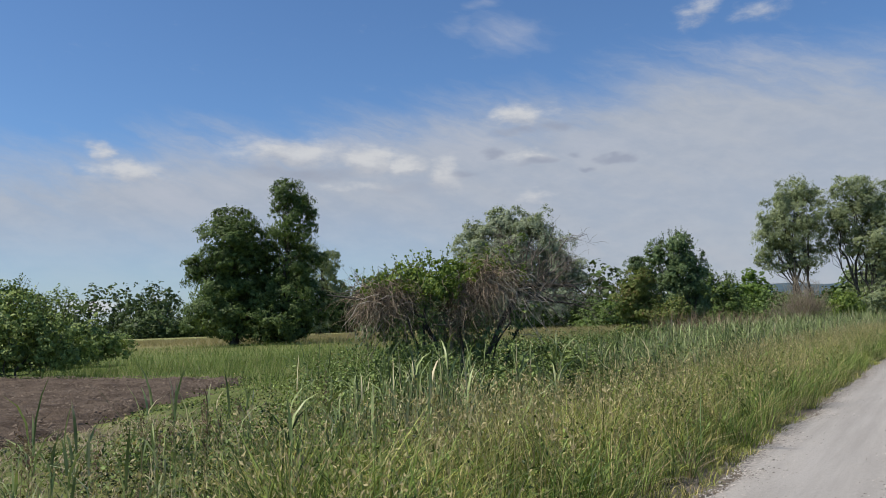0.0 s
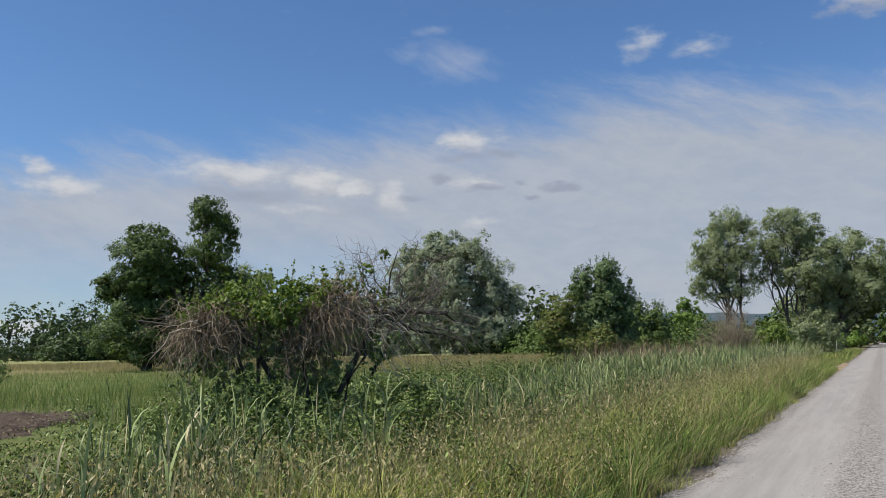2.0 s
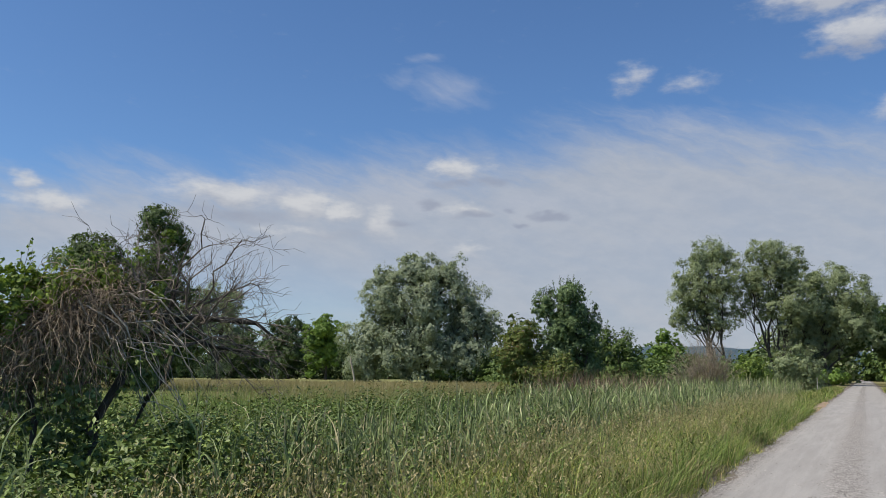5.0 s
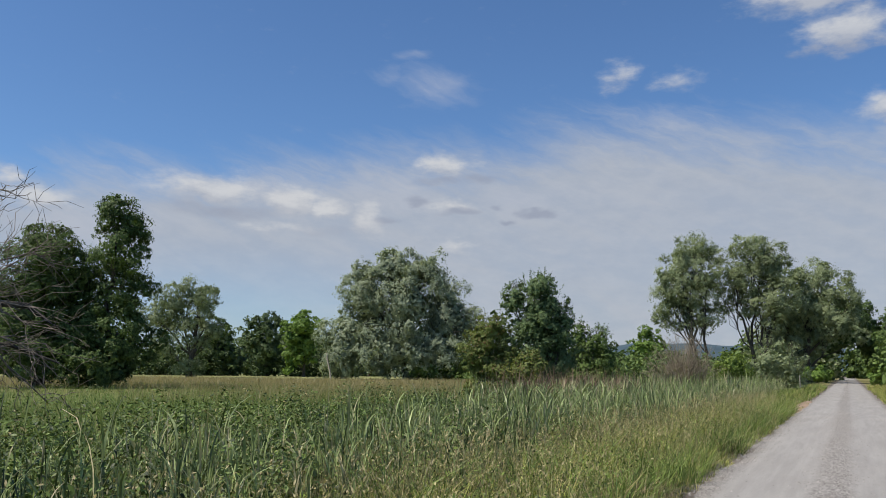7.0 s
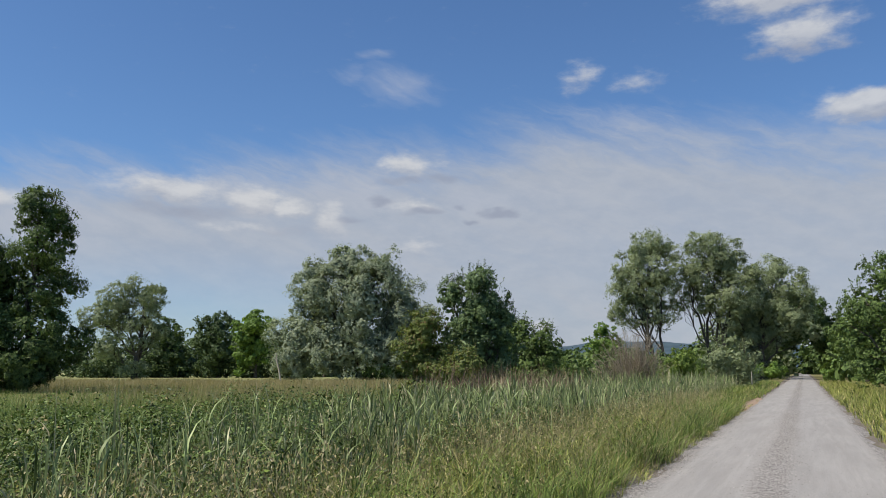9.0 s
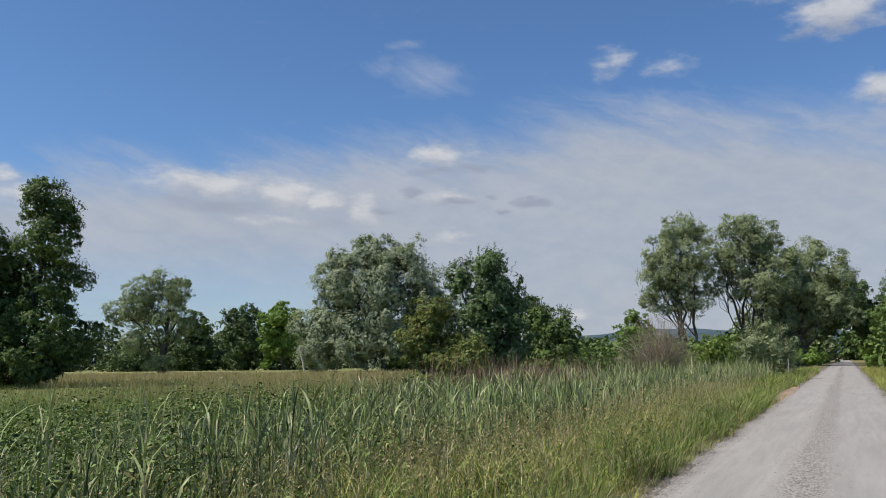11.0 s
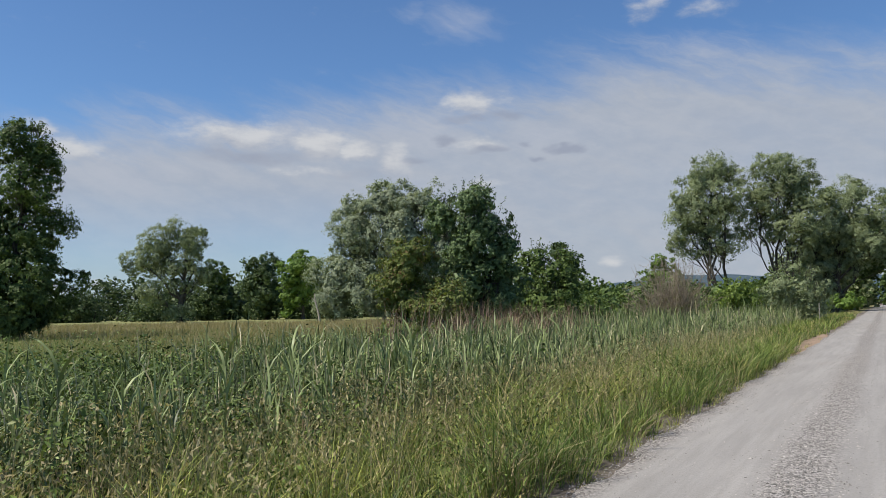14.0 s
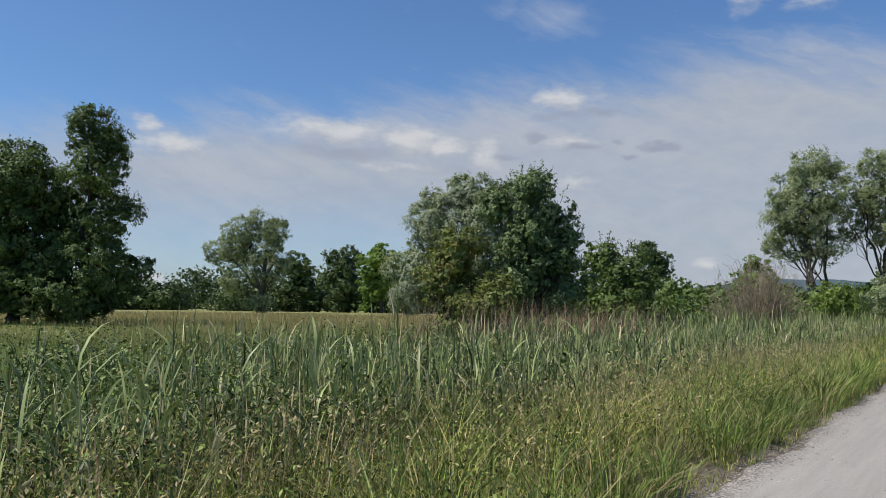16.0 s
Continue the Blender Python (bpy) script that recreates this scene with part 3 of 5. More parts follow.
def crown_points(lobes, lat, leaves, size, spread, hollow=0.55, depth=1.0, tall=0.85, core=0.1):
    """Leaf places, their outward ways and sizes: uneven lobes (sideways, height, radius, half height) carry bosses, bosses carry sprays of leaves; a few large leaves close the dark inside."""
    lat = np.array([lat[0], lat[1], 0.0])
    dep = np.array([-lat[1], lat[0], 0.0])
    up = np.array([0, 0, 1.0])
    area = np.array([l[2] * (l[2] + l[3]) for l in lobes])
    C, P, O, S = [], [], [], []
    for (s, z, rx, rz), share in zip(lobes, area / area.sum()):
        r0 = min(spread, rx * 0.55)
        k = int(np.clip(2.1 * (rx * (rx + rz) * 0.5) / (r0 * r0) + 5, 6, 400))
        d = unit(rng.normal(size=(k, 3)) + [0, 0, 0.12])
        rad = hollow + (1 - hollow) * rng.uniform(0, 1, (k, 1)) ** 0.45
        rad *= (1.0 - 0.38 * r0 / rx) * (1.0 + 0.10 * rng.normal(size=(k, 1)))
        shift = rng.uniform(-0.35, 0.35) * rx * depth
        middle = lat * s + dep * shift + up * z
        off = lat * (d[:, :1] * rx) + dep * (d[:, 1:2] * rx * depth) + up * (d[:, 2:] * rz)
        c = middle + off * rad
        c[:, 2] = np.maximum(c[:, 2], rng.uniform(0.15, 0.6, k))
        m = max(int(leaves * share / k), 8)
        out = unit(off)
        R = r0 * rng.uniform(0.55, 1.3, (k, 1, 1))
        # sprays: tips on the outer half of each boss, leaves gathered round them
        T = int(np.clip(m / 7, 3, 26))
        tip = unit(rng.normal(size=(k, T, 3)) * 0.8 + up * 0.4 + out[:, None] * 0.7)
        far = np.where(rng.uniform(0, 1, (k, T, 1)) < 0.2, rng.uniform(0.9, 1.35, (k, T, 1)), rng.uniform(0.7, 1.0, (k, T, 1)))
        which = rng.integers(0, T, (k, m))
        row = np.arange(k)[:, None]
        t, f = tip[row, which], far[row, which]
        q = t * f + rng.normal(size=(k, m, 3)) * 0.12
        q = c[:, None] + q * R * np.array([1.0, 1.0, tall])
        C.append(c)
        P.append(q.reshape(-1, 3))
        O.append(unit(t + out[:, None] * 0.25).reshape(-1, 3))
        S.append(np.full(k * m, size))
        n = int(k * m * core)
        e = unit(rng.normal(size=(n, 3)))
        e3 = (lat * (e[:, :1] * rx) + dep * (e[:, 1:2] * rx * depth) + up * (e[:, 2:] * rz)) * rng.uniform(0.25, 0.72, (n, 1))
        P.append(middle + e3)
        O.append(unit(e3))
        S.append(np.full(n, size * 2.0))
    C, P, O, S = np.concatenate(C), np.concatenate(P), np.concatenate(O), np.concatenate(S)
    P[:, 2] = np.maximum(P[:, 2], 0.05)
    return C, P, O, S


def shoots(lobes, lat, count, length, size, per=14):
    """Upright leafy shoots that stand out of the upper lobes: their lines and leaf places."""
    lat3, dep = np.array([lat[0], lat[1], 0.0]), np.array([-lat[1], lat[0], 0.0])
    up = np.array([0, 0, 1.0])
    lines, P, O = [], [], []
    for _ in range(count):
        s, z, rx, rz = lobes[int(rng.integers(len(lobes)))]
        d = unit(np.array([rng.normal(), rng.normal(), abs(rng.normal()) + 0.5]))
        a = lat3 * (s + d[0] * rx * 0.75) + dep * (d[1] * rx * 0.75) + up * (z + d[2] * rz * 0.75)
        way = unit(lat3 * d[0] * 0.45 + dep * d[1] * 0.45 + up * 1.0 + rng.normal(size=3) * 0.15)
        L = length * rng.uniform(0.5, 1.15)
        p = bent(a, a + way * (L + rx * 0.25), 5, 0.0, 0.03)
        lines.append((p, np.linspace(size * 0.10, size * 0.03, 5)))
        f = rng.uniform(0.2, 1.0, per) * 3.999
        i = f.astype(int)
        q = p[i] + (p[i + 1] - p[i]) * (f - i)[:, None] + rng.normal(size=(per, 3)) * size * 0.3
        P.append(q)
        O.append(unit(rng.normal(size=(per, 3)) + up * 0.6))
    return lines, np.concatenate(P), np.concatenate(O)


def tree(name, label, category, x, y, lat, lobes, leaf, bark, leaves, leaf_size, spread, trunk, stems=1, narrow=0.5,
         droop=0.0, hollow=0.55, group="", twigs=12, depth=1.0, tall=0.85, loose=0.4, core=0.1, sprigs=0, sprig=0.6):
    thing = new(name)
    thing.location = (x, y, float(ground_z(np.array(x), np.array(y))))
    tagged(thing, label, category, group)
    C, P, O, S = crown_points(lobes, lat, leaves, leaf_size, spread, hollow, depth, tall, core)
    L3 = np.array([lat[0], lat[1], 0.0])
    top = max(l[1] + l[3] * 0.5 for l in lobes)
    feet = []
    for k in range(stems):
        foot = L3 * (0 if stems == 1 else (k - (stems - 1) / 2) * trunk * 3.2) + np.array([0, rng.uniform(-1, 1) * trunk * (stems > 1), -0.15])
        feet.append(foot)
    for k, foot in enumerate(feet):
        mine = lobes[k::stems] if stems > 1 else lobes
        goal = max(mine, key=lambda l: l[1])
        tip = L3 * goal[0] + np.array([0, 0, goal[1] + goal[3] * 0.3])
        n = 9
        p = bent(foot, tip, n, 0.0, 0.025)
        s = np.linspace(0, 1, n)
        lines, limbs = [(p, trunk * (1 - 0.86 * s) * (1 + 0.5 * np.exp(-s * 16)))], []
        fine = []
        for s0, z0, rx, rz in mine:
            if z0 < 0.16 * top:
                continue
            j = int(np.clip(n * (0.18 + 0.5 * z0 / max(tip[2], 0.1) - 0.2), 1, n - 2))
            end = L3 * (s0 + rx * 0.25 * rng.uniform(-1, 1)) + np.array([-L3[1], L3[0], 0]) * rx * rng.uniform(-0.4, 0.4) + np.array([0, 0, z0 + rz * 0.2])
            q = bent(p[j], end, 6, -0.05, 0.05)
            r0 = trunk * (1 - 0.86 * s[j]) * 0.62
            limbs.append((q, np.linspace(r0, r0 * 0.25, 6)))
            near = C[np.linalg.norm((C - end) / np.array([rx, rx, rz]), axis=1) < 1.15]
            for c in near[rng.permutation(len(near))[:twigs]]:
                m = int(rng.integers(2, 6))
                fine.append((bent(q[m], c, 4, 0.03, 0.07), np.linspace(r0 * 0.34, r0 * 0.06, 4)))
        if group:
            part("trunk", tubes("trunk", lines + limbs + fine, 5), bark, thing)
        else:
            stem = part("trunk", tubes("trunk", lines, 7), bark, thing)
            for limb in limbs:
                part("limb", tubes("limb", [limb], 6), bark, stem)
            if fine:
                tagged(part("branchwork", tubes("branchwork", fine, 4), bark, thing, "thin branches inside the crown"), kind="stuff")
    part("crown", leaf_mesh("crown", P, S, O, narrow, droop, loose), leaf, thing)
    if sprigs:
        lines, P, O = shoots([l for l in lobes if l[1] > 0.45 * top], lat, sprigs, sprig, leaf_size)
        tagged(part("shoot_stems", tubes("shoot_stems", lines, 3), bark, thing, "thin upright shoots"), kind="stuff")
        tagged(part("shoot_leaves", leaf_mesh("shoot_leaves", P, np.full(len(P), leaf_size * 0.8), O, narrow, droop, 0.8), leaf, thing), kind="stuff")
    return thing


tree("ash_tree", "tall dark green broadleaf tree with an airy crown", "tree", -55, 58, (0.73, 0.69),
     [(0.34, 14.0, 1.9, 1.9), (0.68, 11.5, 2.7, 2.8), (0.36, 7.7, 3.4, 3.1), (1.0, 4.0, 3.7, 3.0), (-0.36, 1.7, 3.8, 2.0)],
     LEAF_DARK, BARK, 50000, 0.235, 0.95, 0.32, hollow=0.38, tall=0.8, core=0.05, sprigs=110, sprig=0.6)
tree("oak_tree", "broad dense dark green tree with foliage to the ground", "tree", -59, 55, (0.68, 0.73),
     [(0, 11.7, 2.0, 1.5), (-0.43, 9.1, 3.2, 2.8), (-0.82, 5.7, 4.1, 3.1), (-0.74, 2.3, 4.0, 2.5), (2.2, 8.7, 2.4, 3.0), (-3.4, 7.1, 1.4, 1.5), (2.5, 4.5, 2.8, 3.0)],
     LEAF_DARK, BARK, 58000, 0.25, 1.15, 0.36, tall=0.8, loose=0.35, core=0.12, sprigs=90, sprig=0.5)
tree("white_willow", "large grey-green willow with billowing crown", "tree", -67, 131, (0.87, 0.49),
     [(-2.3, 18.9, 4.4, 3.7), (3.7, 18.5, 2.9, 3.1), (-6.9, 13.5, 4.8, 5.8), (-0.1, 12.6, 6.8, 6.8), (-9.6, 6.7, 4.8, 5.8), (-2.9, 4.9, 7.7, 4.8),
      (6.7, 10.8, 4.4, 5.8), (10.1, 8.9, 2.7, 4.4), (4.8, 4.5, 5.8, 3.9), (-11.4, 2.9, 3.8, 2.9), (-7.9, 17.4, 1.9, 2.9)],
     LEAF_WILLOW, BARK, 84000, 0.40, 1.9, 0.45, narrow=0.5, hollow=0.62, tall=1.1, loose=0.26, core=0.25)
tree("meadow_willow", "open-crowned willow standing alone in the meadow", "tree", -108, 123, (0.71, 0.70),
     [(-4.3, 14.0, 3.5, 3.0), (0.8, 15.2, 4.1, 2.6), (2.9, 12.7, 2.0, 3.3), (-6.1, 10.5, 3.6, 2.5), (-1.3, 10.1, 4.8, 3.0), (-4.6, 5.0, 2.6, 2.2), (1.2, 6.4, 2.4, 1.8), (4.1, 8.2, 2.2, 3.0), (-0.6, 1.4, 2.4, 1.4)],
     LEAF_POPLAR, BARK, 40000, 0.33, 1.5, 0.5, narrow=0.42, hollow=0.45, tall=0.9, loose=0.3, core=0.06)
tree("young_robinia", "small bright green tree at the meadow edge", "tree", -100, 147, (0.79, 0.62),
     [(-0.4, 10.6, 3.9, 2.9), (-2.0, 7.8, 3.1, 3.1), (0.8, 5.9, 2.8, 3.4), (-2.5, 3.3, 2.2, 2.8)], LEAF_BRIGHT, BARK, 9000, 0.55, 1.1, 0.3, tall=0.6)
tree("alder_tree", "dull green rounded tree at the meadow edge", "tree", -112, 150, (0.76, 0.65),
     [(-0.4, 10.4, 3.8, 3.1), (-0.8, 5.8, 4.1, 4.9), (-0.2, 2.0, 3.5, 2.6)], LEAF_FAR, BARK, 12000, 0.52, 1.3, 0.35)
tree("alder_tree", "dark shaded tree beside the lone willow", "tree", -125, 150, (0.72, 0.69),
     [(-0.9, 9.3, 3.7, 3.2), (-0.5, 4.2, 4.3, 4.6), (-4.5, 3.5, 3.6, 3.6)], LEAF_DARK, BARK, 12000, 0.52, 1.3, 0.35)
tree("hornbeam_tree", "dark green bushy tree with twiggy top", "tree", -15.3, 53.4, (0.91, 0.41),
     [(-0.2, 6.3, 1.12, 0.8), (0.26, 5.35, 1.4, 1.0), (-1.5, 5.6, 0.75, 0.9), (-0.27, 4.3, 1.8, 1.2), (1.2, 4.15, 0.85, 1.2), (-0.5, 2.8, 1.75, 1.3), (1.0, 2.5, 1.3, 1.3)],
     LEAF_HORN, BARK, 32000, 0.14, 0.42, 0.12, stems=2, sprigs=80, sprig=0.5)
tree("hazel_bush", "yellowish green leafy bush", "bush", -17.5, 51.5, (0.88, 0.48),
     [(-0.2, 3.7, 1.2, 0.83), (-0.8, 2.6, 1.04, 1.1), (0.3, 1.95, 1.4, 1.0), (-0.3, 0.9, 1.4, 0.8)], LEAF_YELLOW, BARK, 18000, 0.14, 0.38, 0.06, stems=3, sprigs=40, sprig=0.5)
tree("hazel_bush", "low light green bush before the bushy tree", "bush", -13.5, 49.5, (0.91, 0.41),
     [(-0.9, 1.9, 0.95, 0.8), (-1.7, 1.5, 0.7, 0.6), (-1.0, 0.8, 1.0, 0.6)], LEAF_YELLOW, BARK, 5000, 0.13, 0.3, 0.05, stems=3, sprigs=20, sprig=0.4)
tree("dogwood_bush", "broad mid-green bush with dense leaves", "bush", -14.5, 60, (0.94, 0.34),
     [(0.3, 3.25, 1.3, 1.15), (-0.75, 3.7, 0.85, 1.0), (1.1, 2.3, 0.84, 0.96), (-0.3, 1.9, 1.75, 0.85), (0.2, 0.9, 1.8, 0.8)], LEAF_BUSH, BARK, 18000, 0.15, 0.4, 0.06, stems=3, sprigs=60, sprig=0.55)
tree("young_robinia", "bright green young tree by the hedge", "tree", -30, 144.6, (0.98, 0.2),
     [(0.6, 8.0, 1.5, 1.2), (1.2, 6.0, 2.2, 1.7), (-0.4, 5.2, 2.0, 1.8), (0.2, 3.0, 2.6, 1.9)], LEAF_BRIGHT, BARK, 8000, 0.40, 0.8, 0.22, tall=0.6)
tree("poplar_willow", "tall slender-stemmed willow with open grey-green crown", "tree", -22.4, 153, (0.99, 0.16),
     [(-0.3, 22.3, 3.6, 2.3), (-3.7, 18.4, 3.7, 3.7), (1.5, 18.3, 3.6, 4.3), (-4.8, 13.6, 3.2, 3.3), (-0.6, 13.5, 3.6, 3.8), (-5.8, 11.4, 2.1, 1.7), (-3.0, 9.8, 2.6, 1.5), (1.6, 10.6, 2.2, 2.2), (-2.2, 16.2, 3.4, 3.6), (-1.8, 20.6, 2.9, 2.2), (0.6, 15.4, 3.0, 3.4)],
     LEAF_POPLAR, BARK, 46000, 0.34, 1.5, 0.3, stems=4, narrow=0.42, hollow=0.35, tall=0.9, loose=0.3, core=0.04)
tree("poplar_willow", "tall spreading willow with several dark stems", "tree", -13, 159, (1.0, 0.09),
     [(-1.0, 22.5, 4.1, 2.3), (-4.4, 19.2, 3.3, 3.9), (2.6, 19.9, 3.5, 3.7), (-0.8, 16.6, 4.2, 3.7), (-5.6, 13.8, 2.2, 3.3), (3.2, 14.5, 2.8, 4.2), (-1.9, 12.2, 2.4, 1.9), (2.1, 9.7, 2.3, 2.2), (1.0, 18.6, 3.4, 3.4), (-2.8, 17.2, 3.0, 3.2), (1.2, 13.6, 3.0, 3.2)],
     LEAF_POPLAR, BARK, 48000, 0.34, 1.5, 0.3, stems=4, narrow=0.42, hollow=0.35, tall=0.9, loose=0.3, core=0.04)
tree("poplar_willow", "dark willow crown behind the stems", "tree", -6, 172, (1.0, 0.04),
     [(-2.0, 18.1, 3.3, 2.9), (-1.8, 12.9, 3.6, 4.6), (-2.5, 8.2, 3.1, 3.1), (-2.0, 4.0, 3.0, 3.0)], LEAF_POPLAR, BARK, 20000, 0.44, 1.5, 0.34, narrow=0.42, tall=0.9, loose=0.3)
tree("roadside_willow", "full grey-green willow overhanging the road", "tree", -7, 165, (1.0, 0.05),
     [(4.0, 19.2, 2.9, 2.1), (5.2, 15.7, 4.6, 3.3), (8.2, 12.7, 2.4, 3.4), (1.4, 12.9, 4.1, 3.9), (-2.4, 11.0, 3.0, 4.0), (-0.8, 7.0, 4.6, 4.9), (4.8, 9.4, 4.9, 3.6), (-3.6, 5.0, 3.0, 3.0), (-1.0, 2.6, 4.4, 2.5)],
     LEAF_POPLAR, BARK, 50000, 0.35, 1.6, 0.45, narrow=0.42, tall=0.9, loose=0.3)
tree("alder_tree", "dark tree leaning over the road ahead", "tree", -5.5, 200, (1, 0.02), [(4.5, 13.0, 5.2, 4.8), (3.2, 8.6, 3.4, 3.2), (-1.0, 9.0, 4.0, 5.0), (-0.5, 4.0, 3.0, 4.0)], LEAF_DARK, BARK, 15000, 0.6, 1.5, 0.35, core=0.3)
tree("alder_tree", "dark tree meeting it from across the road", "tree", 7.5, 205, (1, 0), [(-5.4, 12.5, 4.8, 4.6), (-3.2, 8.0, 3.4, 3.4), (-0.5, 8.0, 4.0, 5.0), (-0.5, 4.0, 3.0, 4.0)], LEAF_DARK, BARK, 15000, 0.6, 1.5, 0.35, core=0.3)
tree("roadside_maple", "dense dark green tree at the road side", "tree", 8, 75, (0.99, -0.12),
     [(-2.4, 7.9, 1.6, 1.4), (-0.5, 8.2, 2.0, 1.6), (-3.2, 5.6, 2.2, 1.9), (-4.5, 4.2, 1.5, 1.8), (-1.5, 3.0, 2.3, 1.9), (-3.6, 2.2, 1.8, 1.1), (0.5, 5.0, 2.4, 2.4), (-2.0, 1.2, 2.4, 1.0)],
     LEAF_BUSH, BARK, 26000, 0.19, 0.6, 0.16, sprigs=60, sprig=0.6)
tree("willow_shrub", "rounded green willow shrub beside the ploughed field", "bush", -36.5, 22, (0.53, 0.85),
     [(-1.6, 3.0, 1.7, 1.2), (-3.6, 2.6, 1.8, 1.4), (0.4, 2.1, 1.6, 1.2), (2.0, 1.45, 1.4, 1.0), (3.1, 1.0, 1.0, 0.9), (-1.0, 1.2, 2.2, 1.3), (1.6, 0.9, 1.8, 1.0), (-3.6, 1.1, 2.2, 1.3), (-6.0, 1.9, 2.0, 1.7)],
     LEAF_SALLOW, BARK, 25000, 0.16, 0.5, 0.05, stems=4, narrow=0.55, sprigs=70, sprig=0.4)
tree("willow_shrub", "leafy green willow shrub at the corner of the ploughed field", "bush", -29.2, 16.4, (0.5, 0.87),
     [(0.0, 2.1, 1.3, 0.95), (1.2, 1.5, 1.1, 0.9), (-1.4, 1.9, 1.4, 1.0), (0.3, 0.9, 1.6, 0.9), (1.8, 0.7, 0.9, 0.7), (-1.6, 0.8, 1.6, 0.9)],
     LEAF_SALLOW, BARK, 16000, 0.13, 0.42, 0.04, stems=4, narrow=0.55, sprigs=50, sprig=0.4)
tree("dogwood_bush", "low fresh green bush in the hedge", "bush", -9, 76, (0.99, 0.16),
     [(1.3, 2.5, 1.5, 0.85), (1.1, 1.8, 1.7, 0.8), (1.1, 0.8, 1.8, 0.8)], LEAF_VINE, BARK, 6500, 0.18, 0.45, 0.05, stems=3)
tree("grey_willow_shrub", "grey-green willow shrub by the road", "bush", -7, 82, (0.99, 0.12),
     [(2.0, 3.0, 1.95, 1.3), (0.8, 2.2, 1.65, 1.0), (3.0, 2.0, 1.4, 0.9), (1.8, 0.9, 2.3, 0.9)], LEAF_POPLAR, BARK, 10000, 0.2, 0.45, 0.06, stems=4, narrow=0.36, sprigs=60, sprig=0.6)
tree("box_bush", "low bright green bush at the road edge", "bush", -4.2, 140, (1, 0.04), [(0.3, 1.4, 2.2, 1.1)], LEAF_BRIGHT, BARK, 3000, 0.3, 0.6, 0.05)
tree("box_bush", "low bright green bush across the road", "bush", 3.6, 138, (1, 0), [(0.0, 1.0, 1.4, 0.9)], LEAF_BRIGHT, BARK, 2000, 0.28, 0.5, 0.05)
tree("distant_willow", "hazy grey-green willow far behind the bushes", "tree", -90, 250, (0.93, 0.36),
     [(4.7, 17.4, 4.5, 2.8), (9.0, 14.5, 3.4, 3.4), (6, 9, 5, 6)], LEAF_FAR, BARK, 6000, 0.8, 1.8, 0.5)


def belt(name, label, category, group, a, b, n, h, wide, deep, leaf, size, kinds=4, leaves=1300):
    """A belt of trees or bushes from a to b: a few are grown, the others are turned and resized copies of them."""
    grown = []
    for k in range(n):
        f = (k + rng.uniform(0.1, 0.9)) / n
        p = np.array(a) * (1 - f) + np.array(b) * f + rng.normal(0, deep, 2)
        H = h * rng.uniform(0.6, 1.12)
        w = wide * rng.uniform(0.75, 1.2)
        if k < kinds:
            lobes = [(rng.uniform(-0.5, 0.5) * w, H * z, w * r, H * 0.24) for z, r in ((0.78, 0.5), (0.58, 0.8), (0.36, 0.95), (0.15, 0.9))]
            thing = tree(name, label, category, p[0], p[1], (0.8, 0.6), lobes, leaf, BARK, leaves, size, h * 0.085, h * 0.018, hollow=0.7, group=group, twigs=1, core=0.08, loose=0.25, narrow=0.8)
            grown.append((thing, H))
        else:
            thing, first = grown[int(rng.integers(kinds))]
            r = H / first
            spot = (p[0], p[1], float(ground_z(p[0], p[1])))
            copy_thing(thing, Matrix.LocRotScale(spot, Euler((0, 0, rng.uniform(0, 6.28))), (r * rng.uniform(0.9, 1.25), r * rng.uniform(0.9, 1.25), r)))


belt("far_tree", "distant green broadleaf tree behind the meadow", "tree", "trees behind the meadow", (-235, 95), (-170, 205), 28, 15, 6.5, 7, LEAF_WOOD, 0.6, 4, 1750)
belt("far_tree", "distant tree in the line along the meadow edge", "tree", "trees along the meadow edge", (-175, 200), (-80, 190), 24, 14, 6.0, 7, LEAF_WOOD, 0.6, 4, 1600)
belt("shrub", "green shrub at the edge of the far meadow", "bush", "shrubs along the meadow edge", (-200, 125), (-95, 160), 34, 6.6, 4.4, 4, LEAF_WOOD, 0.45, 4, 950)
belt("hedge_bush", "dense green bush of the mixed hedge", "bush", "hedge behind the reeds", (-66, 140), (-13, 118), 30, 5.0, 3.4, 2.5, LEAF_BUSH, 0.36, 4, 850)
belt("hedge_bush", "low leafy bush of the hedge by the reed bed", "bush", "hedge along the reed bed", (-17.5, 68), (-11, 116), 26, 2.9, 1.9, 0.7, LEAF_BUSH, 0.2, 4, 1000)
belt("roadside_tree", "dark tree beside the road ahead", "tree", "trees over the road", (-10, 185), (-14, 260), 12, 17, 5.0, 3, LEAF_POPLAR, 0.75)
belt("roadside_tree", "bushy green tree along the road", "tree", "trees across the road", (11, 90), (9, 255), 26, 11, 4.2, 1.6, LEAF_BUSH, 0.6)
belt("far_tree", "dark distant tree where the road ends", "tree", "trees at the road's end", (-45, 335), (45, 325), 26, 16, 6.5, 4, LEAF_DARK, 1.0)

# ---- reeds, grasses, herbs ----


def spots(n, x0, x1, y0, y1, thin=0.0, patch=0.6, seed=0.0):
    """Scattered feet in a strip, denser near the start of it, with gaps."""
    f = rng.uniform(0, 1, n)
    y = y0 + (y1 - y0) * (f ** (1 + thin))
    x = rng.uniform(x0, x1, n)
    keep = rng.uniform(-1, 1, n) < patch + 0.7 * fbm(x, y, 1.3, seed) + 0.8 * fbm(x, y, 0.45, seed + 1.0)
    return x[keep], y[keep]


def feet(x, y, down=0.02):
    return np.stack([x, y, ground_z(x, y) - down], 1)


